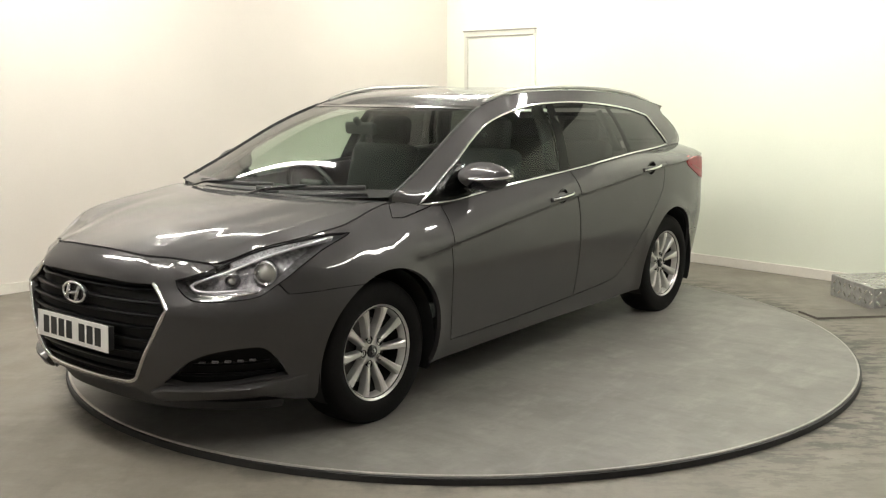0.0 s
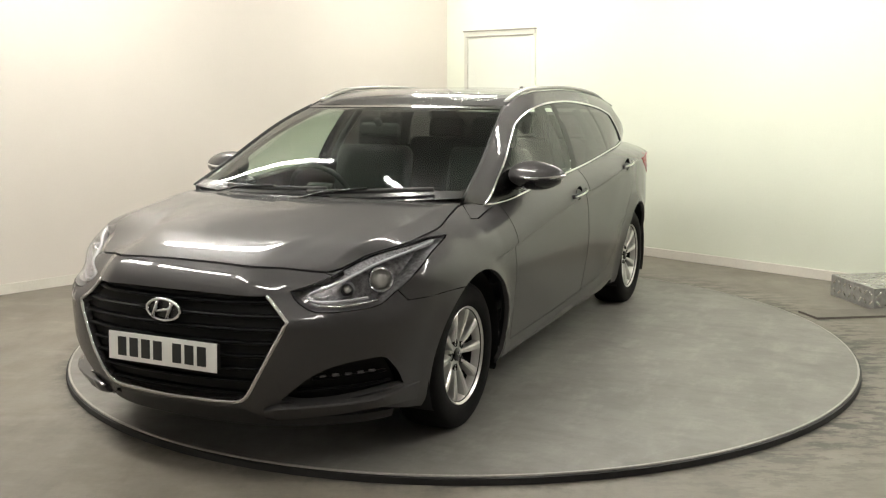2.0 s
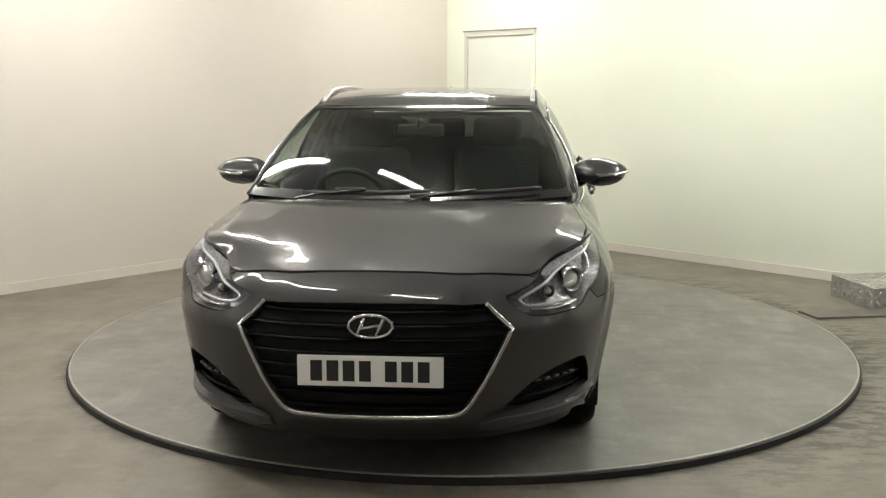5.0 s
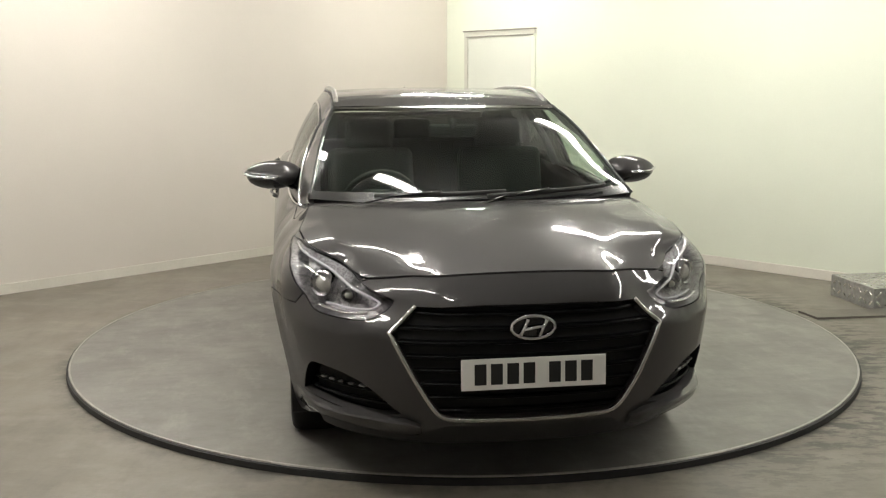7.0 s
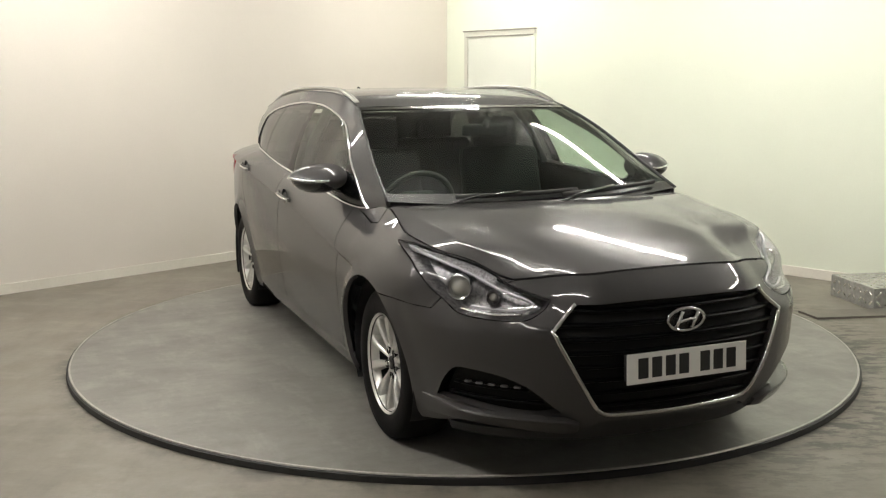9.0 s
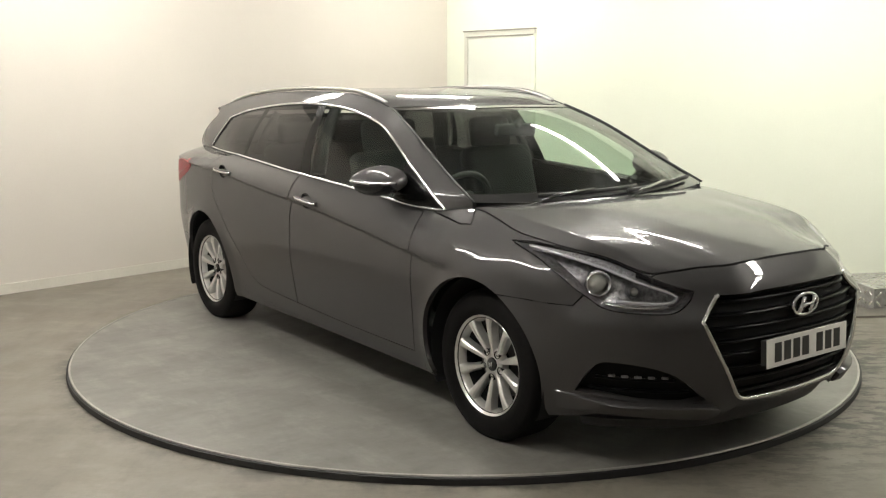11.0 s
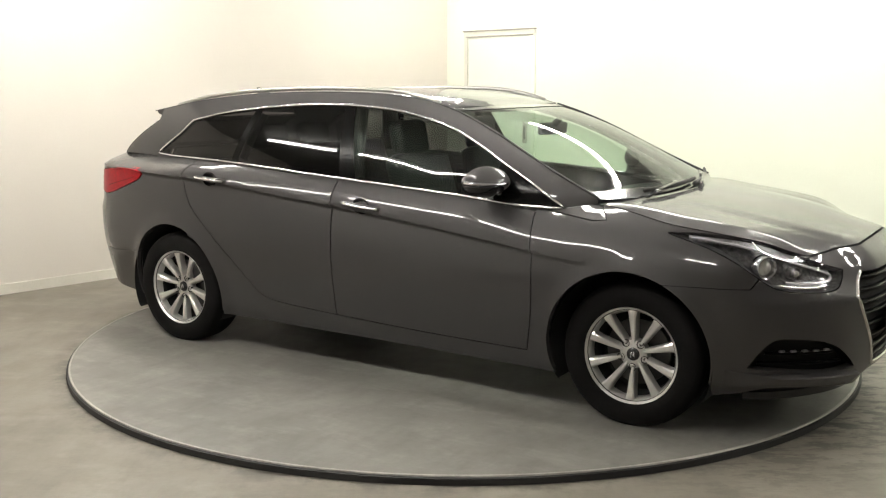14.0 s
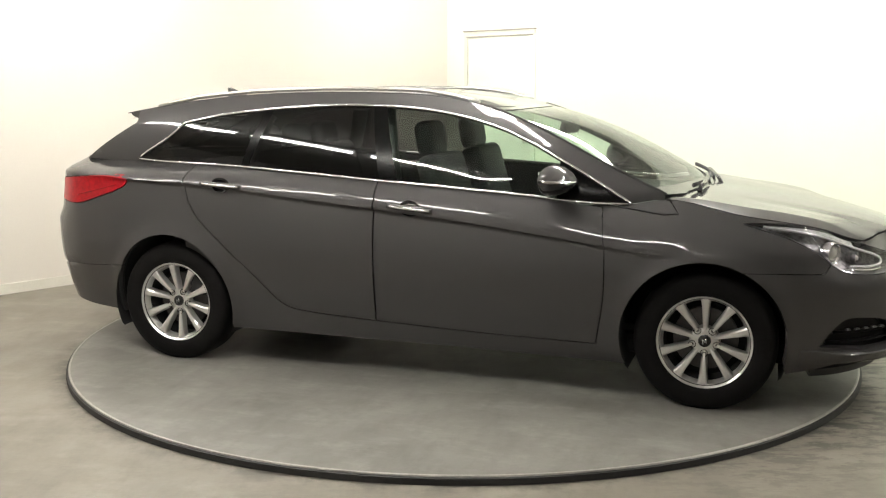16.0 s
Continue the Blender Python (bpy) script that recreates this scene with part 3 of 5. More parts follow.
def push(u, z):
    """How far the skin stands out from the waist outline."""
    x = xu(u)
    zc, zt, rl = char_z(x), top_z(x), roll_in(x)
    d = side_d(z)
    z1 = max(zc, zt - 0.22) if x > -0.3 else zc
    up = max(0.0, (z - z1) / max(zt - z1, 0.02))
    d -= rl * up ** 1.7 if up <= 1 else rl * (1 + 1.7 * (up - 1))
    # the crease along the doors: a sharp shoulder with a hollow below it
    below = (zc - z) / 0.085
    d -= 0.027 * char_deep(x) * (math.exp(-max(below, 0) * 1.1) * min(1, max(0, below) * 7) if below > 0 else 0.0)
    # wheel arch flares
    for wx in (0.0, -WHEELBASE):
        r = math.hypot(x - wx, z - 0.32)
        d += 0.016 * math.exp(-((r - 0.36) / 0.05) ** 2) if r > 0.36 else 0.016
    w = 1 - soft_step(0.55, 1.05, abs(u))
    d = d * (1 - w) + nose_d(z) * w
    # the lamps lean back above a fold that runs out from the grille's corner
    a = abs(u)
    d -= 0.048 * soft_step(0.585, 0.70, z) * soft_step(0.30, 0.52, a) * (1 - soft_step(0.85, 1.15, a))
    fold = z - (0.605 + 0.05 * soft_step(0.55, 1.0, a))
    d += 0.011 * math.exp(-(fold / (0.035 if fold > 0 else 0.012)) ** 2) * soft_step(0.46, 0.56, a) * (1 - soft_step(0.80, 1.0, a))
    w = soft_step(U_END - 0.95, U_END - 0.35, abs(u))
    return d * (1 - w) + tail_d(z) * w


def skin(u, z, lift=0.0):
    a = abs(u)
    px, py = float(np.interp(a, PU, PP[:, 0])), float(np.interp(a, PU, PP[:, 1]))
    nx, ny = float(np.interp(a, PU, PN[:, 0])), float(np.interp(a, PU, PN[:, 1]))
    d = push(u, z) + lift
    y = max(py + ny * d, 0.0)
    return (px + nx * d, math.copysign(y, u), z)


# the greenhouse: lower edge = top of the skin, upper edge = roof side rail running into the windscreen pillar
rail_z = curve_1d([(-3.62, 1.215), (-3.35, 1.28), (-3.1, 1.325), (-2.7, 1.383), (-2.3, 1.415), (-1.9, 1.425), (-1.55, 1.42), (-1.3, 1.400), (-1.07, 1.350), (-0.90, 1.291), (-0.75, 1.227), (-0.60, 1.153), (-0.45, 1.079), (-0.2, 0.967)])
rail_y = curve_1d([(-3.62, 0.54), (-3.1, 0.575), (-2.7, 0.59), (-1.9, 0.602), (-1.3, 0.596), (-1.07, 0.596), (-0.90, 0.630), (-0.75, 0.661), (-0.45, 0.713), (-0.2, 0.748)])


def belt_y(x):
    return skin(ux(x), top_z(x))[1]


def green(x, z, lift=0.0):
    """The side of the greenhouse."""
    z0, z1 = top_z(x), rail_z(x)
    y0, y1 = belt_y(x), rail_y(x)
    s = (z - z0) / max(z1 - z0, 0.02)
    bulge = 0.030 * 4 * max(s, 0) * max(1 - s, 0) * min(1, (z1 - z0) / 0.25)
    return (x, y0 + (y1 - y0) * s + bulge + lift, z)


roof_mid = curve_1d([(-3.62, 1.262), (-3.3, 1.325), (-2.9, 1.382), (-2.4, 1.425), (-1.9, 1.445), (-1.5, 1.438), (-1.2, 1.405), (-1.0, 1.352)])


def roof(x, t):
    """t from -1 to 1 across the roof; the front edge bows forward."""
    a = abs(t)
    xx = x + 0.085 * (1 - a * a) * soft_step(-1.9, -1.07, x)
    ye, ze = rail_y(x), rail_z(x)
    zm = roof_mid(xx)
    return (xx, math.copysign(ye * a, t), ze + (zm - ze) * (1 - a ** 2.6))


def screen(s, t):
    """The windscreen: s from its foot (0) to its head (1), t across."""
    a = abs(t)
    xe = -0.2 + (-1.07 + 0.2) * s
    ye, ze = rail_y(xe), rail_z(xe)
    xm = -0.03 + (-0.985 + 0.03) * s
    zm = 0.945 + (roof_mid(-0.985) - 0.945) * s + 0.055 * 4 * s * (1 - s)
    k = 1 - a * a
    return (xe + (xm - xe) * k, math.copysign(ye * a, t), ze + (zm - ze) * k + 0.012 * k * 4 * s * (1 - s))


# the bonnet: its leading edge and sides lie on the skin
hood_mid_z = curve_1d([(0.83, 0.803), (0.72, 0.833), (0.5, 0.881), (0.25, 0.926), (0.0, 0.958), (-0.1, 0.968)])
HOOD_U0 = 0.68
HOOD_U1 = ux(-0.2)


def hood_front_z(u):
    return 0.805 - 0.037 * (abs(u) / HOOD_U0) ** 2


def ridge(s):
    """Where across the bonnet its side ridge runs: from the pillar's foot to the lamp's inner tip."""
    return 0.96 - 0.36 * s * (1 - s)


def hood(s, t):
    """s from the leading edge (0) to the windscreen (1), t across."""
    a = abs(t)
    u = HOOD_U0 + (HOOD_U1 - HOOD_U0) * s
    xe, ye, ze = skin(u, top_z(xu(u)) if s > 0.02 else hood_front_z(HOOD_U0))
    if s < 0.35:
        v = HOOD_U0 + (HOOD_U1 - HOOD_U0) * 0.35
        z0, z1 = hood_front_z(HOOD_U0), top_z(xu(v))
        q = s / 0.35
        ze = 0.35 * ze + 0.65 * (z0 + (z1 - z0) * (1.25 * q - 0.25 * q * q))
    f0 = skin(0.0, hood_front_z(0.0))
    xm = f0[0] + (-0.03 - f0[0]) * s
    zm = hood_mid_z(xm)
    fe = skin(HOOD_U0 * a, hood_front_z(HOOD_U0 * a))
    fx, fy, fz = skin(HOOD_U0, hood_front_z(HOOD_U0))
    k = 1 - a ** 2.3
    x = xe + (xm - xe) * (1 - a * a) + (fe[0] - (fx + (f0[0] - fx) * (1 - a * a))) * (1 - s) ** 3
    y = ye * a + (fe[1] - fy * a) * (1 - s) ** 3
    z = ze + (zm - ze) * k + (fe[2] - (fz + (hood_mid_z(f0[0]) - fz) * k)) * (1 - s) ** 4
    # a ridge along each side, beyond which the bonnet falls away to its edge
    c = ridge(s)
    d = a - c
    lift = 1 - d / (1 - c) if d > 0 else math.exp(d / 0.22)
    z += (0.004 + 0.013 * 4 * s * (1 - s)) * lift * soft_step(-0.05, 0.2, s)
    # a shallow valley on each side of the raised middle, fading towards the windscreen
    z -= 0.0045 * math.exp(-((a - 0.58) / 0.085) ** 2) * soft_step(0.0, 0.15, s) * (1 - soft_step(0.3, 0.95, s))
    return (x, math.copysign(y, t), z)


REAR_EDGE = [(-3.49, 1.052), (-3.11, 1.262)]


def tailgate(s, t):
    """The sloping rear window: s from its foot (0) to the roof (1), t across."""
    a = abs(t)
    x = REAR_EDGE[0][0] + (REAR_EDGE[1][0] - REAR_EDGE[0][0]) * s
    z = REAR_EDGE[0][1] + (REAR_EDGE[1][1] - REAR_EDGE[0][1]) * s
    return (x - 0.09 * (1 - a ** 2.5), math.copysign(green(x, z)[1] * a, t), z)


# ---------------- outlines on the skin, as (length along the outline, height) ----------------
def circle(cx, cz, r, n=48):
    return [(cx + r * math.cos(2 * math.pi * k / n), cz + r * math.sin(2 * math.pi * k / n)) for k in range(n)]


ARCH_F = circle(ux(-0.008), 0.32, 0.371, 64)
ARCH_R = circle(ux(-WHEELBASE), 0.32, 0.366, 64)


def along(points):
    """Side points (x, z) to (length, height)."""
    return [(ux(p[0]), *p[1:]) for p in points]


def both(line):
    """Closes a half outline that starts and ends on the middle line."""
    return line + [(-p[0], *p[1:]) for p in reversed(line) if abs(p[0]) > 1e-6]


def other_side(line):
    return [(-p[0], p[1]) for p in line]


def cornered(points, step=0.025):
    return rounded([(p[0], p[1], 1) for p in points], step)


def strip(points, width):
    """A thin band along an open line."""
    p = np.array(points, float)
    t = np.gradient(p, axis=0)
    t /= np.linalg.norm(t, axis=1)[:, None]
    n = np.stack([-t[:, 1], t[:, 0]], 1) * width / 2
    return [tuple(q) for q in np.concatenate([p + n, (p - n)[::-1]])]


LAMP = rounded([(1.36, 0.857, 1), (1.19, 0.858), (1.0, 0.833), (0.88, 0.806), (0.73, 0.764), (0.61, 0.730), (0.52, 0.708, 1), (0.545, 0.675), (0.61, 0.642), (0.72, 0.638), (0.88, 0.652),
                (0.97, 0.698), (1.06, 0.757), (1.18, 0.808)], 0.02)
GRILLE = rounded(both([(0.0, 0.706, 1), (0.20, 0.705), (0.425, 0.695, 1), (0.51, 0.607, 1), (0.387, 0.387), (0.335, 0.312), (0.28, 0.292), (0.0, 0.286, 1)]), 0.02)
FOG = rounded([(0.475, 0.305, 1), (0.60, 0.402), (0.71, 0.440), (0.86, 0.452), (0.905, 0.437), (0.955, 0.385), (1.0, 0.318, 1), (0.86, 0.310), (0.73, 0.297), (0.57, 0.290)], 0.02)
DOOR_F = rounded(along([(-0.48, 0.905, 1), (-0.455, 0.72), (-0.455, 0.50), (-0.49, 0.275, 1), (-1.02, 0.283), (-1.585, 0.303, 1), (-1.58, 0.7), (-1.578, 1.0, 1)]
                       + [(x, top_z(x) - 0.002) for x in (-1.4, -1.1, -0.8)]), 0.025)
DOOR_R = rounded(along([(-1.586, 1.002, 1), (-1.588, 0.7), (-1.593, 0.303, 1), (-1.95, 0.323), (-2.10, 0.355), (-2.27, 0.51), (-2.43, 0.65), (-2.59, 0.80), (-2.655, 0.94), (-2.665, 1.062, 1)]
                       + [(x, top_z(x) - 0.002) for x in (-2.4, -2.1, -1.8)]), 0.025)
TAIL = rounded([(4.54, 0.968, 1), (4.70, 0.980), (4.9, 0.968), (5.12, 0.95, 1), (5.14, 0.83, 1), (4.93, 0.822), (4.75, 0.868), (4.58, 0.925)], 0.02)
BUMPER = cornered(both([(0.0, 0.801), (0.2, 0.798), (0.46, 0.784), (0.665, 0.765), (0.75, 0.74), (0.965, 0.69), (1.0, 0.651), (1.36, 0.650), (1.2, 0.45), (1.14, 0.188), (1.03, 0.205), (0.90, 0.234), (0.60, 0.226), (0.41, 0.212), (0.32, 0.262), (0.0, 0.262)]))
FENDER = cornered([(0.675, 0.766)] + [(u, top_z(xu(u)) - 0.003) for u in np.linspace(0.70, ux(-0.52), 24)] + along([(-0.52, 0.20), (-0.2, 0.19), (0.0, 0.3)]) + [(1.36, 0.6535), (1.003, 0.6545), (0.965, 0.70)])
SILL = cornered(along([(-0.30, 0.36), (-0.30, 0.182), (-1.3, 0.197), (-2.5, 0.197), (-2.5, 0.45), (-1.6, 0.40), (-0.6, 0.40)]), 0.03)
QUARTER = cornered(along([(-2.3, 0.20), (-2.0, 0.33), (-2.2, 0.9)] + [(x, top_z(x)) for x in (-2.5, -2.7, -2.9, -3.1, -3.3, -3.45)])
                   + [(U_END - 0.02, 1.055), (U_END - 0.02, 0.26), *along([(-3.6, 0.25), (-3.3, 0.235), (-3.0, 0.225), (-2.5, 0.20)])], 0.03)

# side windows as (x, z)
SILL_LINE = [(x, top_z(x) + 0.010) for x in (-0.55, -0.82, -1.22, -1.66, -1.97, -2.46, -2.9)]
HEAD_LINE = [(-2.86, 1.186), (-2.768, 1.262, 1), (-2.69, 1.278), (-2.52, 1.309), (-2.18, 1.344), (-1.865, 1.361), (-1.56, 1.356), (-1.39, 1.342), (-1.257, 1.322), (-1.11, 1.288), (-0.96, 1.241), (-0.812, 1.178), (-0.67, 1.105), (-0.52, 1.025)]
WINDOW_ALL = rounded([(-0.345, 0.923, 1)] + SILL_LINE + [(-3.07, 1.068, 1)] + HEAD_LINE, 0.03)
GREEN_ALL = [(x, top_z(x)) for x in np.linspace(-0.205, -3.49, 60)] + [(-3.30, 1.157), (-3.11, 1.262)] + [(x, rail_z(x)) for x in np.linspace(-3.11, -0.205, 60)]


def build_car():
    car = tagged(new("estate_car"), "dark grey metallic estate car with silver alloy wheels on the turntable", "car")

    def add(name, outline, holes, surface, mat, label="", step=0.03, sides=(False, True), parent=None, flange=0.012, lines=(), flip=False, sharp_first=True):
        made = []
        for mirror in sides:
            bm = fill(outline, holes, surface, step, flange, lines, flip, mirror, sharp_first)
            made.append(part(name, bm, mat, parent or car, label))
        return made

    def lifted(d):
        return lambda u, z: skin(u, z, d)

    gap = 0.005
    char_line = [(ux(x), char_z(x)) for x in np.linspace(-0.2, -3.1, 100)]
    char_low = [(u, z - 0.013) for u, z in char_line]
    creases = [char_line, char_low] + [[(u, z + d) for u, z in char_line] for d in (0.014, -0.026, -0.042)]
    lamp_hole = grown(LAMP, 0.003)
    bumper = add("front_bumper", BUMPER, [GRILLE, lamp_hole, other_side(lamp_hole), FOG, other_side(FOG), ARCH_F, other_side(ARCH_F)], skin, M_PAINT, sides=(False,), step=0.025, flange=0.03)[0]
    pillar_cut = strip(along([(-0.21, 0.97), (-0.17, 0.93), (-0.135, 0.888), (-0.20, 0.882), (-0.30, 0.895), (-0.42, 0.912)]), 0.005)
    add("front_wing", FENDER, [lamp_hole, ARCH_F, grown(DOOR_F, gap), pillar_cut], skin, M_PAINT, flange=0.02, lines=[c[:20] for c in creases], step=0.025)
    doors = [add("front_door", DOOR_F, [], skin, M_PAINT, lines=creases, step=0.025),
             add("rear_door", DOOR_R, [grown(ARCH_R, gap)], skin, M_PAINT, lines=creases, step=0.025)]
    add("sill", SILL, [ARCH_F, ARCH_R, grown(DOOR_F, gap), grown(DOOR_R, gap)], skin, M_PAINT)
    bumper_cut = strip(along([(-3.05, 0.50), (-3.2, 0.487), (-3.4, 0.472), (-3.6, 0.462), (-3.75, 0.458)]), 0.003)
    add("rear_quarter", QUARTER, [bumper_cut, ARCH_R, grown(DOOR_R, gap), grown(TAIL, gap)], skin, M_PAINT, flange=0.02, lines=creases, step=0.025)
    add("roof_side", GREEN_ALL, [WINDOW_ALL], green, M_PAINT, flip=True, flange=0.02)
    square = rounded([(0, -1, 1), (1, -1, 1), (1, 1, 1), (0, 1, 1)], 0.04)
    add("bonnet", rounded([(0.004, -0.996, 1), (1, -0.996, 1), (1, 0.996, 1), (0.004, 0.996, 1)], 0.03), [], hood, M_WET, sides=(False,), step=0.025, flange=0.02, flip=True,
        lines=[[(q, side * (ridge(q) + off)) for q in np.linspace(0.03, 0.97, 48)] for off in (0.0, 0.018, -0.018) for side in (1, -1)], sharp_first=False)
    add("roof_panel", rounded([(-1.07, -1, 1), (-1.07, 1, 1), (-3.12, 1, 1), (-3.16, 0.9), (-3.23, 0, 1), (-3.16, -0.9), (-3.12, -1, 1)], 0.05), [], roof, M_WET, sides=(False,), step=0.05, flange=0.028)
    # spoiler: a tapered blade that carries the roof over the tailgate
    bm = bmesh.new()
    loops = []
    for k in range(33):
        t = -1 + k / 16
        lead = -3.115 - 0.09 * (1 - abs(t) ** 3)
        a, b = Vector(roof(lead + 0.01, t)), Vector(roof(lead - 0.062, t))
        loops.append([bm.verts.new(p) for p in (a + Vector((0, 0, -0.003)), b + Vector((0.012, 0, 0.004)), b, b + Vector((0.010, 0, -0.016)), a + Vector((0.005, 0, -0.052)))])
    for p, q in zip(loops, loops[1:]):
        for i in range(5):
            bm.faces.new((p[i], p[(i + 1) % 5], q[(i + 1) % 5], q[i]))
    bm.faces.new(loops[0])
    bm.faces.new(list(reversed(loops[-1])))
    bmesh.ops.recalc_face_normals(bm, faces=bm.faces)
    part("spoiler", sharpen(bm, 40), M_PAINT, car, "grey roof spoiler")
    # tailgate with its window
    rear_glass = cornered([(0.10, -0.66), (0.88, -0.66), (0.88, 0.66), (0.10, 0.66)], 0.05)
    add("tailgate", square, [rear_glass], tailgate, M_PAINT, sides=(False,), step=0.06)
    add("rear_window", rear_glass, [], tailgate, M_PRIVACY, "dark tinted glass", sides=(False,), step=0.06, flange=0.004)
    # windscreen with its black border
    clear = cornered([(0.07, -0.965), (0.10, -0.982), (0.92, -0.982), (0.945, -0.965), (0.945, 0.965), (0.92, 0.982), (0.10, 0.982), (0.07, 0.965)], 0.04)
    ws = add("windscreen", square, [], screen, M_GLASS, "clear green-tinted glass", sides=(False,), step=0.04, flange=0.004, flip=True)[0]
    add("windscreen_border", square, [clear], lambda s, t: tuple(np.array(screen(s, t)) + (0.0015, 0, 0.002)), M_BLACK, "black painted border", sides=(False,), step=0.05, parent=ws, flange=0, flip=True)
    side_glass(car, add, doors)
    shells(car, add, lifted)
    front(car, add, lifted, bumper)
    lamps(car, add, lifted)
    fittings(car, add, doors)
    wheels(car)
    cabin(car)
    return car


def side_glass(car, add, doors):
    def piece(name, left, right, mat, label, owners):
        """The part of the window band between two leaning posts."""
        def post(x, lean):
            return [(x + lean * k / 10, 0.9 + 0.05 * k) for k in range(11)]
        behind = [(-4.0, 0.7), (left[0], 0.7)] + post(*left) + [(left[0] + left[1], 1.7), (-4.0, 1.7)]
        before = [(0.5, 0.7), (right[0], 0.7)] + post(*right) + [(right[0] + right[1], 1.7), (0.5, 1.7)]
        for mirror, owner in zip((False, True), owners):
            part(name, fill(WINDOW_ALL, [behind, before], green, 0.03, 0.004, (), True, mirror), mat, owner or car, label)

    posts = ((-0.1, 0.0), (-0.69, 0.0), (-1.445, -0.17), (-1.55, -0.13), (-2.375, 0.17), (-2.425, 0.17), (-3.5, 0.0))
    names = (("mirror_corner", M_POST, "black corner panel"), ("front_side_window", M_GLASS, "clear green-tinted glass"), ("door_post", M_POST, "black post"),
             ("rear_side_window", M_PRIVACY, "dark tinted glass"), ("quarter_post", M_POST, "black post"), ("quarter_window", M_PRIVACY, "dark tinted glass"))
    for right, left, (name, mat, label) in zip(posts, posts[1:], names):
        owners = {"front_side_window": doors[0], "rear_side_window": doors[1]}.get(name, (None, None))
        piece(name, left, right, mat, label, owners)
    # bright trim round the whole window
    ring = [green(x, z, 0.004) for x, z in grown(WINDOW_ALL, 0.002)]
    for s in (1, -1):
        part("window_trim", tube([(x, s * y, z) for x, y, z in ring], 0.0065, closed=True, n=8), M_CHROME, car, "chrome window surround")


def shells(car, add, lifted):
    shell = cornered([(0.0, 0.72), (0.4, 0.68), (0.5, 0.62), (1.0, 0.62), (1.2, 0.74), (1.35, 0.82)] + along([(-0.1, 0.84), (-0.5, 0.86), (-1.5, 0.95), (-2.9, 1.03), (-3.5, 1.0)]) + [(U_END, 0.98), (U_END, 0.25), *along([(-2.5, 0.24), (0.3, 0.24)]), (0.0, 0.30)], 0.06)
    # black sheet behind the panels, so that gaps look shaded
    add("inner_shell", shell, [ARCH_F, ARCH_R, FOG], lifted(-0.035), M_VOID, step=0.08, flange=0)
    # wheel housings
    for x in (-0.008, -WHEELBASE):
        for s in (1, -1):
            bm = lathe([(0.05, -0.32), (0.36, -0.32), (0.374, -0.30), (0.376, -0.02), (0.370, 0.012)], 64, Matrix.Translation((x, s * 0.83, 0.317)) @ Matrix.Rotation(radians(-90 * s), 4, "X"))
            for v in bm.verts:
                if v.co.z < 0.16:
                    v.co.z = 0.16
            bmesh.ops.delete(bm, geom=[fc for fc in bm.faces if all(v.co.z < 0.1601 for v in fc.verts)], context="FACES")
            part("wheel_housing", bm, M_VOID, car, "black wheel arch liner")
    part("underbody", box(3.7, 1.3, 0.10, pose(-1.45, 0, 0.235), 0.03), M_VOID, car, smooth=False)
    add("valance", cornered([(-1.0, 0.165), (1.0, 0.165), (1.0, 0.20), (0.40, 0.215), (0.33, 0.272), (-0.33, 0.272), (-0.40, 0.215), (-1.0, 0.20)], 0.04), [], lifted(-0.03), M_MATT, "black plastic underside", sides=(False,), step=0.05, flange=0.10)
    # cowl below the windscreen, and a black sheet as shade under the bonnet edges
    bm = bmesh.new()
    rows = []
    for k in range(21):
        t = -1 + k / 10
        a, b = Vector(hood(1.0, t)), Vector(screen(0.06, t))
        rows.append([bm.verts.new(p) for p in (a + Vector((0.06, 0, -0.012)), a + Vector((-0.02, 0, -0.022)), b + Vector((0, 0, -0.004)))])
    for p, q in zip(rows, rows[1:]):
        for i in range(2):
            bm.faces.new((p[i], q[i], q[i + 1], p[i + 1]))
    bmesh.ops.recalc_face_normals(bm, faces=bm.faces)
    part("cowl", bm, M_MATT, car, "black plastic cowl")
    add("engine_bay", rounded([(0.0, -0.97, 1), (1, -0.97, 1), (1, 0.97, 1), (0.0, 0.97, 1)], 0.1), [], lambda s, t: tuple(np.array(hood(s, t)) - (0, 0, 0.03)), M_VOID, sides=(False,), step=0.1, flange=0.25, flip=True)


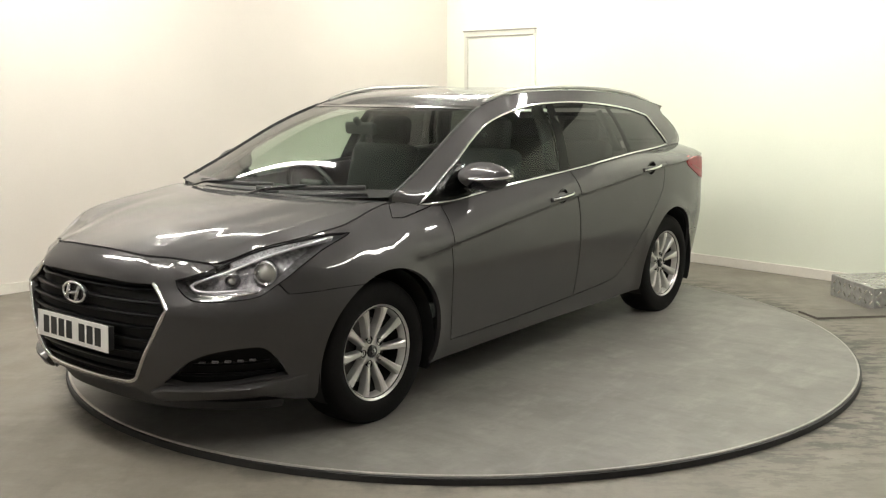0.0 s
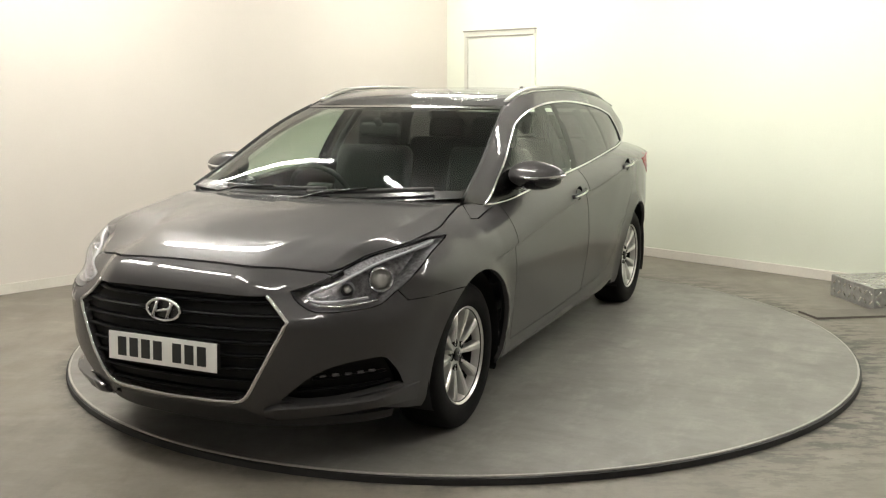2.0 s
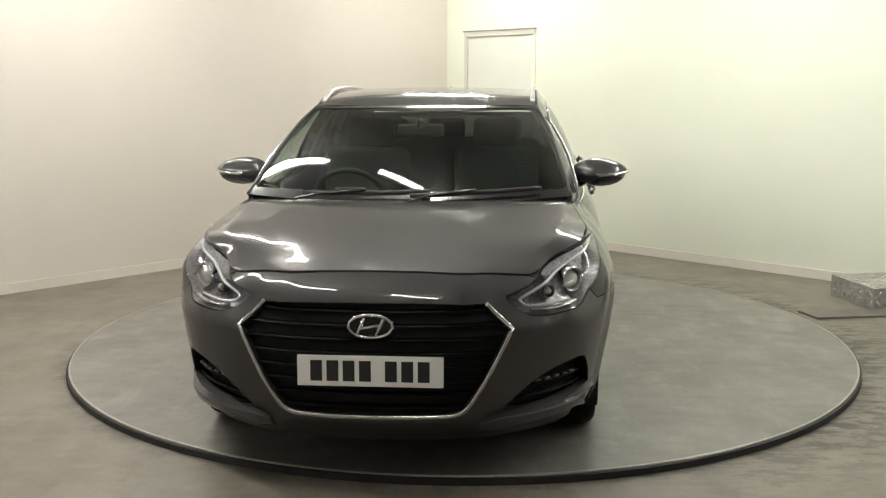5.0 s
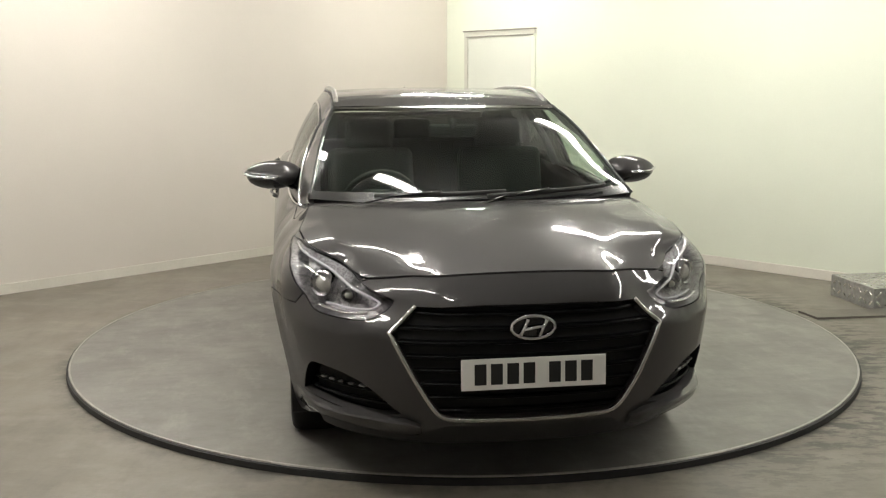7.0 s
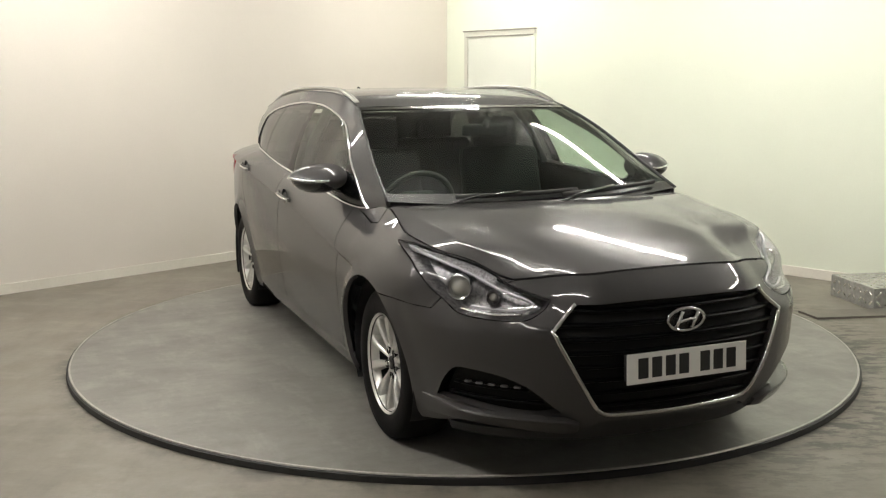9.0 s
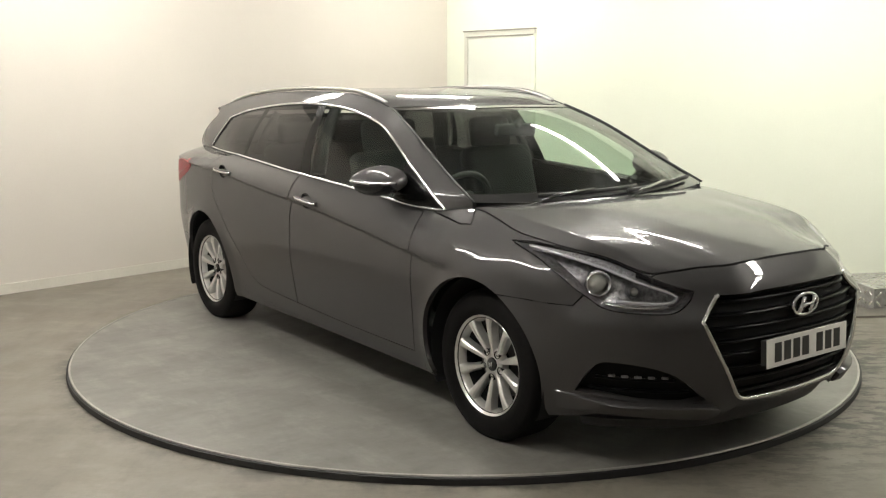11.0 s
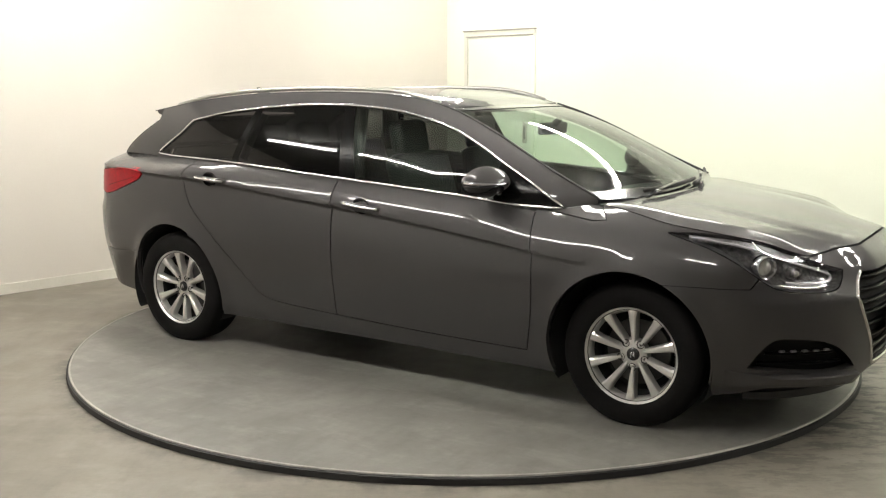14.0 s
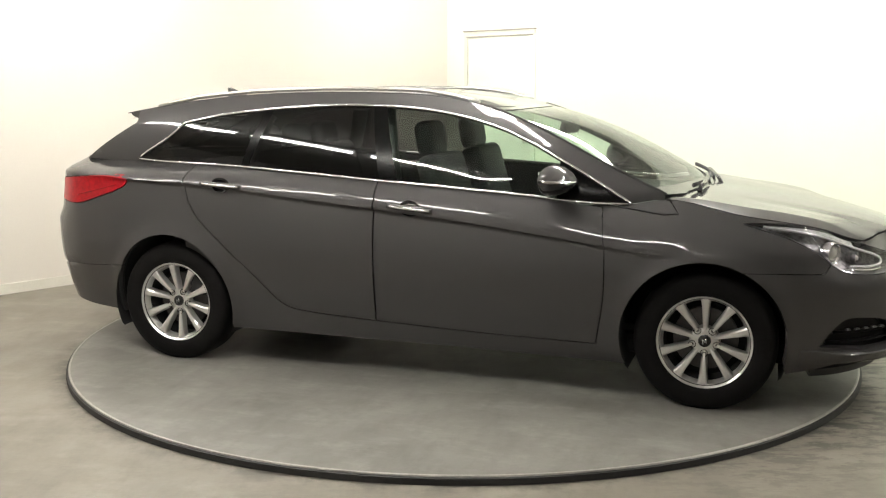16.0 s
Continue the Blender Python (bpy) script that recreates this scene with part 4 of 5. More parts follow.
def front(car, add, lifted, bumper):
    # grille: recess blackened as shade, bars, bright surround, badge, number plate
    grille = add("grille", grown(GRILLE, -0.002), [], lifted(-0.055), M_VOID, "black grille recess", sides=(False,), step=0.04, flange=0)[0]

    def half_width(z):
        return float(np.interp(z, (0.290, 0.312, 0.387, 0.607, 0.695), (0.29, 0.335, 0.387, 0.508, 0.425)))
    for k in range(8):
        z = 0.672 - k * 0.050
        w = half_width(z) - 0.006
        bm = bmesh.new()
        rows = []
        for i in range(33):
            u = -w + 2 * w * i / 32
            sec = [(z + 0.008, -0.05), (z + 0.007, -0.020), (z + 0.002, -0.013), (z - 0.004, -0.015), (z - 0.008, -0.026), (z - 0.008, -0.05)]
            rows.append([bm.verts.new(skin(u, zz, d)) for zz, d in sec])
        for p, q in zip(rows, rows[1:]):
            for i in range(5):
                bm.faces.new((p[i], p[i + 1], q[i + 1], q[i]))
        bmesh.ops.recalc_face_normals(bm, faces=bm.faces)
        part("grille_bar", bm, M_BARS, grille, "gloss black bar")
    half = rounded([(0.425, 0.697, 1), (0.512, 0.607, 1), (0.387, 0.385), (0.335, 0.309), (0.28, 0.289), (0.0, 0.283, 1)], 0.02, closed=False)
    line = half + [(-u, z) for u, z in reversed(half[:-1])]
    part("grille_surround", tube([skin(u, z, -0.002) for u, z in line], 0.009, 0.009, n=8), M_SATIN, grille, "bright silver surround")
    # badge: an oval ring with a slanted emblem
    bx, by, bz = skin(0.0, 0.628)
    base = Matrix.Translation((bx + 0.004, 0, bz)) @ Matrix.Rotation(radians(90), 4, "Y") @ Matrix.Rotation(radians(90), 4, "Z")
    ring = [base @ Vector((0.078 * math.cos(a), 0.041 * math.sin(a), 0)) for a in np.linspace(0, 2 * math.pi, 40, endpoint=False)]
    badge = part("badge", tube(ring, 0.0065, closed=True), M_CHROME, car, "chrome oval badge")
    part("badge_back", lathe([(0.0, 0.0), (0.076, -0.002), (0.078, -0.012)], 40, base @ Matrix.Diagonal((1, 0.52, 1, 1)) @ Matrix.Translation((0, 0, -0.004))), M_BLACK, badge)
    bars = None
    for line in (((-0.047, -0.027), (-0.020, 0.030)), ((0.020, -0.030), (0.047, 0.027)), ((-0.034, -0.006), (0.034, 0.006))):
        bars = tube([base @ Vector((x, y, 0.003)) for x, y in line], 0.0145, 0.007, bm=bars)
    part("badge_emblem", bars, M_CHROME, badge)
    # number plate: its characters stay plain bars
    px = skin(0.0, 0.47)[0] + 0.018
    place = Matrix.Translation((px, 0, 0.471)) @ Matrix.Rotation(radians(90), 4, "Y") @ Matrix.Rotation(radians(90), 4, "Z") @ Matrix.Rotation(radians(-3), 4, "X")
    plate = part("number_plate", box(0.52, 0.111, 0.004, place, 0.0015, 1), M_WHITE, car, "white plate with black bars", smooth=False)
    part("plate_backing", box(0.50, 0.095, 0.03, place @ Matrix.Translation((0, 0, -0.018))), M_MATT, plate, smooth=False)
    for i, x in enumerate((-0.192, -0.134, -0.076, -0.018, 0.074, 0.132, 0.190)):
        part("plate_bar", box(0.042, 0.074, 0.0012, place @ Matrix.Translation((x, 0, 0.0026))), M_INK, plate, smooth=False)
    # fog lamp recesses blackened as shade, with slats, lamps and a bright lip
    for s in (1, -1):
        sgn = (s < 0)
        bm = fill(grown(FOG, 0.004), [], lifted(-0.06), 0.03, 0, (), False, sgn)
        fog = part("fog_recess", bm, M_VOID, car, "fog lamp recess blackened as shade")
        wall = bmesh.new()
        a = [wall.verts.new((x, s * y, z)) for x, y, z in (skin(u, z, -0.004) for u, z in FOG)]
        b = [wall.verts.new((x, s * y, z)) for x, y, z in (skin(u, z, -0.062) for u, z in FOG)]
        for i in range(len(a)):
            j = (i + 1) % len(a)
            wall.faces.new((a[i], a[j], b[j], b[i]))
        bmesh.ops.recalc_face_normals(wall, faces=wall.faces)
        part("fog_edge", wall, M_BARS, fog)
        for k in range(2):
            z = 0.335 + 0.045 * k
            part("fog_slat", tube([(x, s * y, zz) for x, y, zz in (skin(u, z, -0.035) for u in np.linspace(0.54 + 0.06 * k, 0.95 - 0.03 * k, 12))], 0.010, 0.006), M_BARS, fog)
        for k in range(5):
            x, y, z = skin(0.64 + 0.052 * k, 0.392, -0.028)
            part("day_lamp", box(0.014, 0.026, 0.009, pose(x, s * y, z, 0, 0, s * 42), 0.003), M_BOWL, fog, "small clear lamp", smooth=False)
        # the blade below the fog lamp: a ledge that juts out of the bumper and ends in a cut tip by the grille
        bm = bmesh.new()
        rows = []
        for u in np.linspace(0.405, 1.09, 26):
            hi = float(np.interp(u, (0.405, 0.46, 0.60, 0.80, 1.02, 1.09), (0.258, 0.280, 0.287, 0.288, 0.300, 0.304)))
            low = float(np.interp(u, (0.405, 0.46, 0.60, 0.85, 1.02, 1.09), (0.226, 0.218, 0.232, 0.248, 0.240, 0.236)))
            out = 0.028 * soft_step(0.36, 0.46, u) * (1 - soft_step(0.80, 1.10, u)) + 0.004
            rows.append([bm.verts.new((x, s * y, z)) for x, y, z in (skin(u, hi + 0.010, -0.006), skin(u, hi, out * 0.80), skin(u, hi - 0.007, out), skin(u, low + 0.006, out * 0.95), skin(u, low - 0.004, out * 0.6), skin(u, low, -0.02))])
        for p, q in zip(rows, rows[1:]):
            for n in range(5):
                bm.faces.new((p[n], p[n + 1], q[n + 1], q[n]))
        bm.faces.new(rows[0])
        bm.faces.new(list(reversed(rows[-1])))
        bmesh.ops.recalc_face_normals(bm, faces=bm.faces)
        part("bumper_lip", sharpen(bm, 40), M_PAINT, bumper, "raised grey blade")


def lamps(car, add, lifted):
    for s in (1, -1):
        mir = s < 0

        def at(u, z, d):
            x, y, zz = skin(u, z, d)
            return Vector((x, s * y, zz))
        hold = part("headlight", fill(LAMP, [], lifted(-0.075), 0.03, 0, (), False, mir), M_BOWL, car, "clear headlight with chrome light guides")
        wall = bmesh.new()
        a = [wall.verts.new(at(u, z, -0.004)) for u, z in LAMP]
        b = [wall.verts.new(at(u, z, -0.076)) for u, z in LAMP]
        for i in range(len(a)):
            j = (i + 1) % len(a)
            wall.faces.new((a[i], a[j], b[j], b[i]))
        bmesh.ops.recalc_face_normals(wall, faces=wall.faces)
        part("lamp_bowl", wall, M_BOWL, hold)
        part("lamp_lens", fill(LAMP, [], lifted(0.0), 0.025, 0.004, (), False, mir), M_LENS, hold, "clear plastic lens")
        guide = rounded([(1.27, 0.845), (1.06, 0.818), (0.90, 0.780), (0.74, 0.735), (0.62, 0.702), (0.59, 0.688), (0.61, 0.670), (0.69, 0.664), (0.84, 0.672)], 0.02, closed=False)
        part("light_guide", tube([at(u, z, -0.020) for u, z in guide], 0.008, 0.006), M_GUIDE, hold, "chrome light guide")
        upper = rounded([(1.27, 0.856), (1.05, 0.838), (0.89, 0.804), (0.76, 0.770)], 0.02, closed=False)
        bm = bmesh.new()
        rows = []
        for i, (u, z) in enumerate(upper):
            rows.append([bm.verts.new(at(u, z - 0.004, -0.014 - 0.002 * (i % 2))), bm.verts.new(at(u, z - 0.026, -0.030 + 0.002 * (i % 2)))])
        for p, q in zip(rows, rows[1:]):
            bm.faces.new((p[0], p[1], q[1], q[0]))
        bmesh.ops.recalc_face_normals(bm, faces=bm.faces)
        part("reflector_band", bm, M_FACET, hold, "faceted silver reflector", smooth=False)
        for u, z, r, mat in ((0.925, 0.728, 0.050, M_CHROME), (0.765, 0.700, 0.026, M_BOWL)):
            c = at(u, z, -0.045)
            n = (at(u, z, 0.02) - c).normalized()
            way = (n + Vector((0.9, 0.1 * s, 0))).normalized()
            m = Matrix.Translation(c) @ way.to_track_quat("Z", "Y").to_matrix().to_4x4()
            part("lamp_ring", lathe([(r * 0.72, -0.02), (r * 0.78, 0.004), (r * 0.92, 0.010), (r, 0.004), (r, -0.03)], 32, m), mat, hold, "chrome lamp ring")
            part("projector", lathe([(0.0, 0.016), (r * 0.3, 0.013), (r * 0.55, 0.004), (r * 0.74, -0.016)], 32, m), M_LENSGLASS, hold, "glass projector lens")
        low = rounded([(0.63, 0.655), (0.74, 0.651), (0.88, 0.663)], 0.02, closed=False)
        part("indicator", tube([at(u, z, -0.02) for u, z in low], 0.012, 0.005), M_SATIN, hold, "silver indicator strip")
        tail = part("tail_light", fill(TAIL, [], lifted(0.003), 0.025, 0.03, (), False, mir), M_RED, car, "glossy red tail light")
        part("tail_strip", tube([at(u, z, 0.002) for u, z in rounded([(4.62, 0.935), (4.75, 0.905), (4.92, 0.868)], 0.02, closed=False)], 0.006, 0.002), M_RED2, tail, "deep red strip")


def fittings(car, add, doors):
    for s in (1, -1):
        k = 0 if s > 0 else 1
        # door handles in their hollows
        for (x, z), door in (((-1.39, 0.878), doors[0][k]), ((-2.43, 0.958), doors[1][k])):
            y = s * skin(ux(x), z)[1]
            slope = 5 if x > -2 else 4
            m = pose(x, y, z, 0, slope, 0)
            cup = lathe([(0.0, -0.020), (0.026, -0.018), (0.040, -0.006), (0.046, 0.004)], 32, m @ Matrix.Translation((0.0, 0, 0)) @ Matrix.Rotation(radians(-90 * s), 4, "X") @ Matrix.Diagonal((1.15, 0.85, 0.5, 1)))
            part("door_handle", tube([m @ Vector((t * 0.115, s * (0.024 - 0.020 * abs(t) ** 3), 0.003 * (1 - t * t))) for t in np.linspace(-1, 1, 15)], 0.008, 0.0125, up=(0, 0, 1)), M_PAINT, door, "grey door handle")
            # black cup puts the hollow's shade into its colour
            part("handle_hollow", cup, M_BLACK, door, "hollow blackened as shade")
            part("handle_strip", tube([m @ Vector((t * 0.108, s * (0.032 - 0.018 * abs(t) ** 3), 0.001)) for t in np.linspace(-1, 1, 15)], 0.003, 0.006), M_CHROME, door, "chrome strip")
        # door mirrors
        m = Matrix.Translation((-0.70, s * 0.905, 1.035)) @ Matrix.Rotation(radians(s * 8), 4, "Z")
        bm = bmesh.new()
        bmesh.ops.create_uvsphere(bm, u_segments=32, v_segments=20, radius=1.0)
        for v in bm.verts:
            x, y, z = v.co
            f = 1.0 if x > 0 else 0.45
            t = (y * s + 1) / 2
            v.co = (x * 0.125 * f * (1.05 - 0.35 * t), y * 0.140, z * (0.078 - 0.022 * t) * (1 - 0.22 * max(x, 0) ** 2) + (0.012 * t if z < 0 else 0) - 0.012 * max(x, 0) ** 2)
        bmesh.ops.transform(bm, matrix=m, verts=bm.verts)
        mirror = part("door_mirror", bm, M_PAINT, car, "grey door mirror")
        lower = bmesh.new()
        bmesh.ops.create_uvsphere(lower, u_segments=24, v_segments=12, radius=1.0)
        for v in lower.verts:
            x, y, z = v.co
            v.co = (x * 0.112 if x > 0 else x * 0.042, y * 0.128, min(z, 0.0) * 0.066 - 0.006)
        bmesh.ops.transform(lower, matrix=m, verts=lower.verts)
        part("mirror_base", lower, M_BLACK, mirror, "black lower shell")
        part("mirror_arm", tube([m @ Vector((0.0, -s * 0.07, -0.045)), m @ Vector((0.01, -s * 0.13, -0.075)), m @ Vector((0.015, -s * 0.19, -0.09))], 0.030, 0.016), M_BLACK, mirror, "black arm")
        part("mirror_strip", tube([m @ Vector((0.124 * math.cos(a) * (0.88 - 0.17 * math.sin(a)), s * 0.140 * math.sin(a) * 1.01, 0.004 - 0.012 * math.cos(a) ** 2)) for a in np.linspace(-0.3, 1.45, 16)], 0.006, 0.007), M_CHROME, mirror, "bright indicator strip")
        glass = box(0.004, 0.135, 0.07, m @ Matrix.Translation((-0.034, 0, 0.004)), 0.0)
        part("mirror_glass", glass, M_CHROME, mirror, "mirror glass", smooth=False)
        # roof rails
        line = []
        for i, x in enumerate(np.linspace(-1.14, -3.0, 30)):
            lift = 0.014 * min(1, i / 4, (29 - i) / 4)
            px, py, pz = roof(x, 0.955)
            line.append((x, s * py, pz + 0.004 + lift))
        part("roof_rail", tube(line, 0.013, 0.011, n=10), M_RAIL, car, "satin silver roof rail")
        # rubber joint between windscreen and pillar
        edge = [screen(q, 0.995) for q in np.linspace(0.0, 1.0, 20)]
        part("pillar_joint", tube([(x + 0.002, s * y, z + 0.003) for x, y, z in edge], 0.007, 0.005), M_MATT, car, "black rubber joint")
        groove = [roof(x, 0.985) for x in np.linspace(-1.08, -3.2, 24)]
        part("roof_groove", tube([(x, s * y, z + 0.001) for x, y, z in groove], 0.006, 0.003), M_MATT, car, "black roof strip")
    # shark-fin aerial
    bm = bmesh.new()
    x0, z0 = -2.82, roof_mid(-2.82) - 0.004
    rows = []
    for k in range(9):
        q = k / 8
        h = 0.062 * q
        front_x, rear_x = 0.085 - 0.135 * q ** 1.3, -0.075 + 0.0 * q
        w = 0.022 * (1 - q) ** 0.7 + 0.003
        rows.append([bm.verts.new((x0 + front_x + (rear_x - front_x) * c, w * wd, z0 + h)) for c, wd in ((0, 0), (0.3, 1), (0.8, 1), (1, 0), (0.8, -1), (0.3, -1))])
    for p, q in zip(rows, rows[1:]):
        for i in range(6):
            bm.faces.new((p[i], p[(i + 1) % 6], q[(i + 1) % 6], q[i]))
    bm.faces.new(rows[-1])
    bmesh.ops.recalc_face_normals(bm, faces=bm.faces)
    part("aerial", bm, M_PAINT, car, "grey shark-fin aerial")
    # wipers
    for t0, t1, s0, s1 in ((-0.62, 0.16, 0.03, 0.055), (0.04, 0.82, 0.03, 0.06)):
        pts = [Vector(screen(s0 + (s1 - s0) * q, t0 + (t1 - t0) * q)) + Vector((0.02, 0, 0.016)) for q in np.linspace(0, 1, 14)]
        w = part("wiper", tube(pts, 0.008, 0.011), M_MATT, car, "black wiper")
        arm = [Vector(screen(0.0, t0 - 0.05)) + Vector((0.035, 0, 0.006)), Vector(screen(0.02, t0 + 0.1)) + Vector((0.03, 0, 0.024)), Vector(screen(s0 + (s1 - s0) * 0.5, t0 + (t1 - t0) * 0.5)) + Vector((0.022, 0, 0.03))]
        part("wiper_arm", tube(arm, 0.011, 0.006), M_BLACK, w)


def wheels(car):
    prof = [(0.196, -0.095), (0.212, -0.100), (0.25, -0.109), (0.294, -0.104), (0.311, -0.092), (0.319, -0.072), (0.3215, -0.04), (0.322, 0.0), (0.3215, 0.04), (0.319, 0.072), (0.311, 0.092), (0.294, 0.104), (0.25, 0.109), (0.222, 0.103), (0.213, 0.096), (0.200, 0.088)]
    first = None
    for x in (0.0, -WHEELBASE):
        for s in (1, -1):
            m = Matrix.Translation((x, s * 0.738, 0.311)) @ Matrix.Rotation(radians(-90 * s), 4, "X") @ Matrix.Rotation(radians({(0, 1): 35, (0, -1): 18, (1, 1): 10, (1, -1): 24}[(int(x < -1), s)]), 4, "Z")
            if first:
                w = copy_thing(first, m)
                w.parent = car
                continue
            w = part("wheel", lathe(prof, 72, closed=True), M_TYRE, car, "black tyre")  # set 1 cm low: the loaded tyre is pressed flat
            w.matrix_basis = m
            first = w
            rim = lathe([(0.196, -0.09), (0.182, 0.02), (0.190, 0.062), (0.196, 0.080), (0.203, 0.090), (0.212, 0.098), (0.216, 0.094), (0.204, 0.07), (0.204, -0.09)], 72, closed=True)
            part("rim", rim, M_ALLOY, w, "silver alloy rim")
            for k in range(10):
                a = 2 * math.pi * k / 10
                bm = bmesh.new()
                rows = []
                for r, wd, face, deep in ((0.030, 0.007, 0.058, 0.03), (0.060, 0.009, 0.063, 0.035), (0.10, 0.0115, 0.074, 0.04), (0.15, 0.0145, 0.084, 0.04), (0.182, 0.018, 0.088, 0.04), (0.201, 0.025, 0.086, 0.03)):
                    sec = ((-wd - 0.004, face - deep), (-wd, face - 0.006), (-wd * 0.55, face), (wd * 0.55, face), (wd, face - 0.006), (wd + 0.004, face - deep))
                    rows.append([bm.verts.new((r * math.cos(a) - y * math.sin(a), r * math.sin(a) + y * math.cos(a), z)) for y, z in sec])
                for p, q in zip(rows, rows[1:]):
                    for i in range(5):
                        bm.faces.new((p[i], q[i], q[i + 1], p[i + 1]))
                bmesh.ops.recalc_face_normals(bm, faces=bm.faces)
                sharpen(bm, 30)
                part("spoke", bm, M_ALLOY, w)
            part("hub", lathe([(0.0, 0.058), (0.05, 0.060), (0.062, 0.056), (0.070, 0.03)], 40), M_ALLOY, w)
            part("hub_cap", lathe([(0.0, 0.071), (0.022, 0.070), (0.028, 0.066), (0.030, 0.055)], 32), M_BLACK, w, "black hub cap")
            part("hub_emblem", tube([(-0.010, -0.010, 0.072), (-0.005, 0.010, 0.072), (0.0, 0.0, 0.0725), (0.005, -0.010, 0.072), (0.010, 0.010, 0.072)], 0.003, 0.0015), M_CHROME, w)
            for k in range(5):
                a = 2 * math.pi * (k + 0.5) / 5
                mm = Matrix.Translation((0.057 * math.cos(a), 0.057 * math.sin(a), 0))
                nut = part("bolt_well", lathe([(0.0175, 0.0655), (0.0155, 0.0662), (0.0135, 0.048), (0.0, 0.048)], 16, mm), M_BLACK, w)
                part("wheel_bolt", lathe([(0.0, 0.063), (0.007, 0.062), (0.0085, 0.055), (0.0085, 0.04)], 6, mm), M_DISCBRAKE, w)
            part("brake_disc", lathe([(0.05, 0.0), (0.145, 0.0), (0.147, -0.004), (0.147, -0.022), (0.05, -0.022)], 48), M_DISCBRAKE, w, "steel brake disc")
            # black lining and back disc, added as the shade between the spokes
            part("barrel_shade", lathe([(0.1795, -0.034), (0.1795, 0.018), (0.186, 0.052)], 48), M_VOID, w, "black shade lining inside the rim")
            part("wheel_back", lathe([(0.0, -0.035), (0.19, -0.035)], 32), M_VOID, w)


def cushion(sx, sy, sz, m, bm=None, bevel=0.04):
    return box(sx, sy, sz, m, bevel, 4, bm)


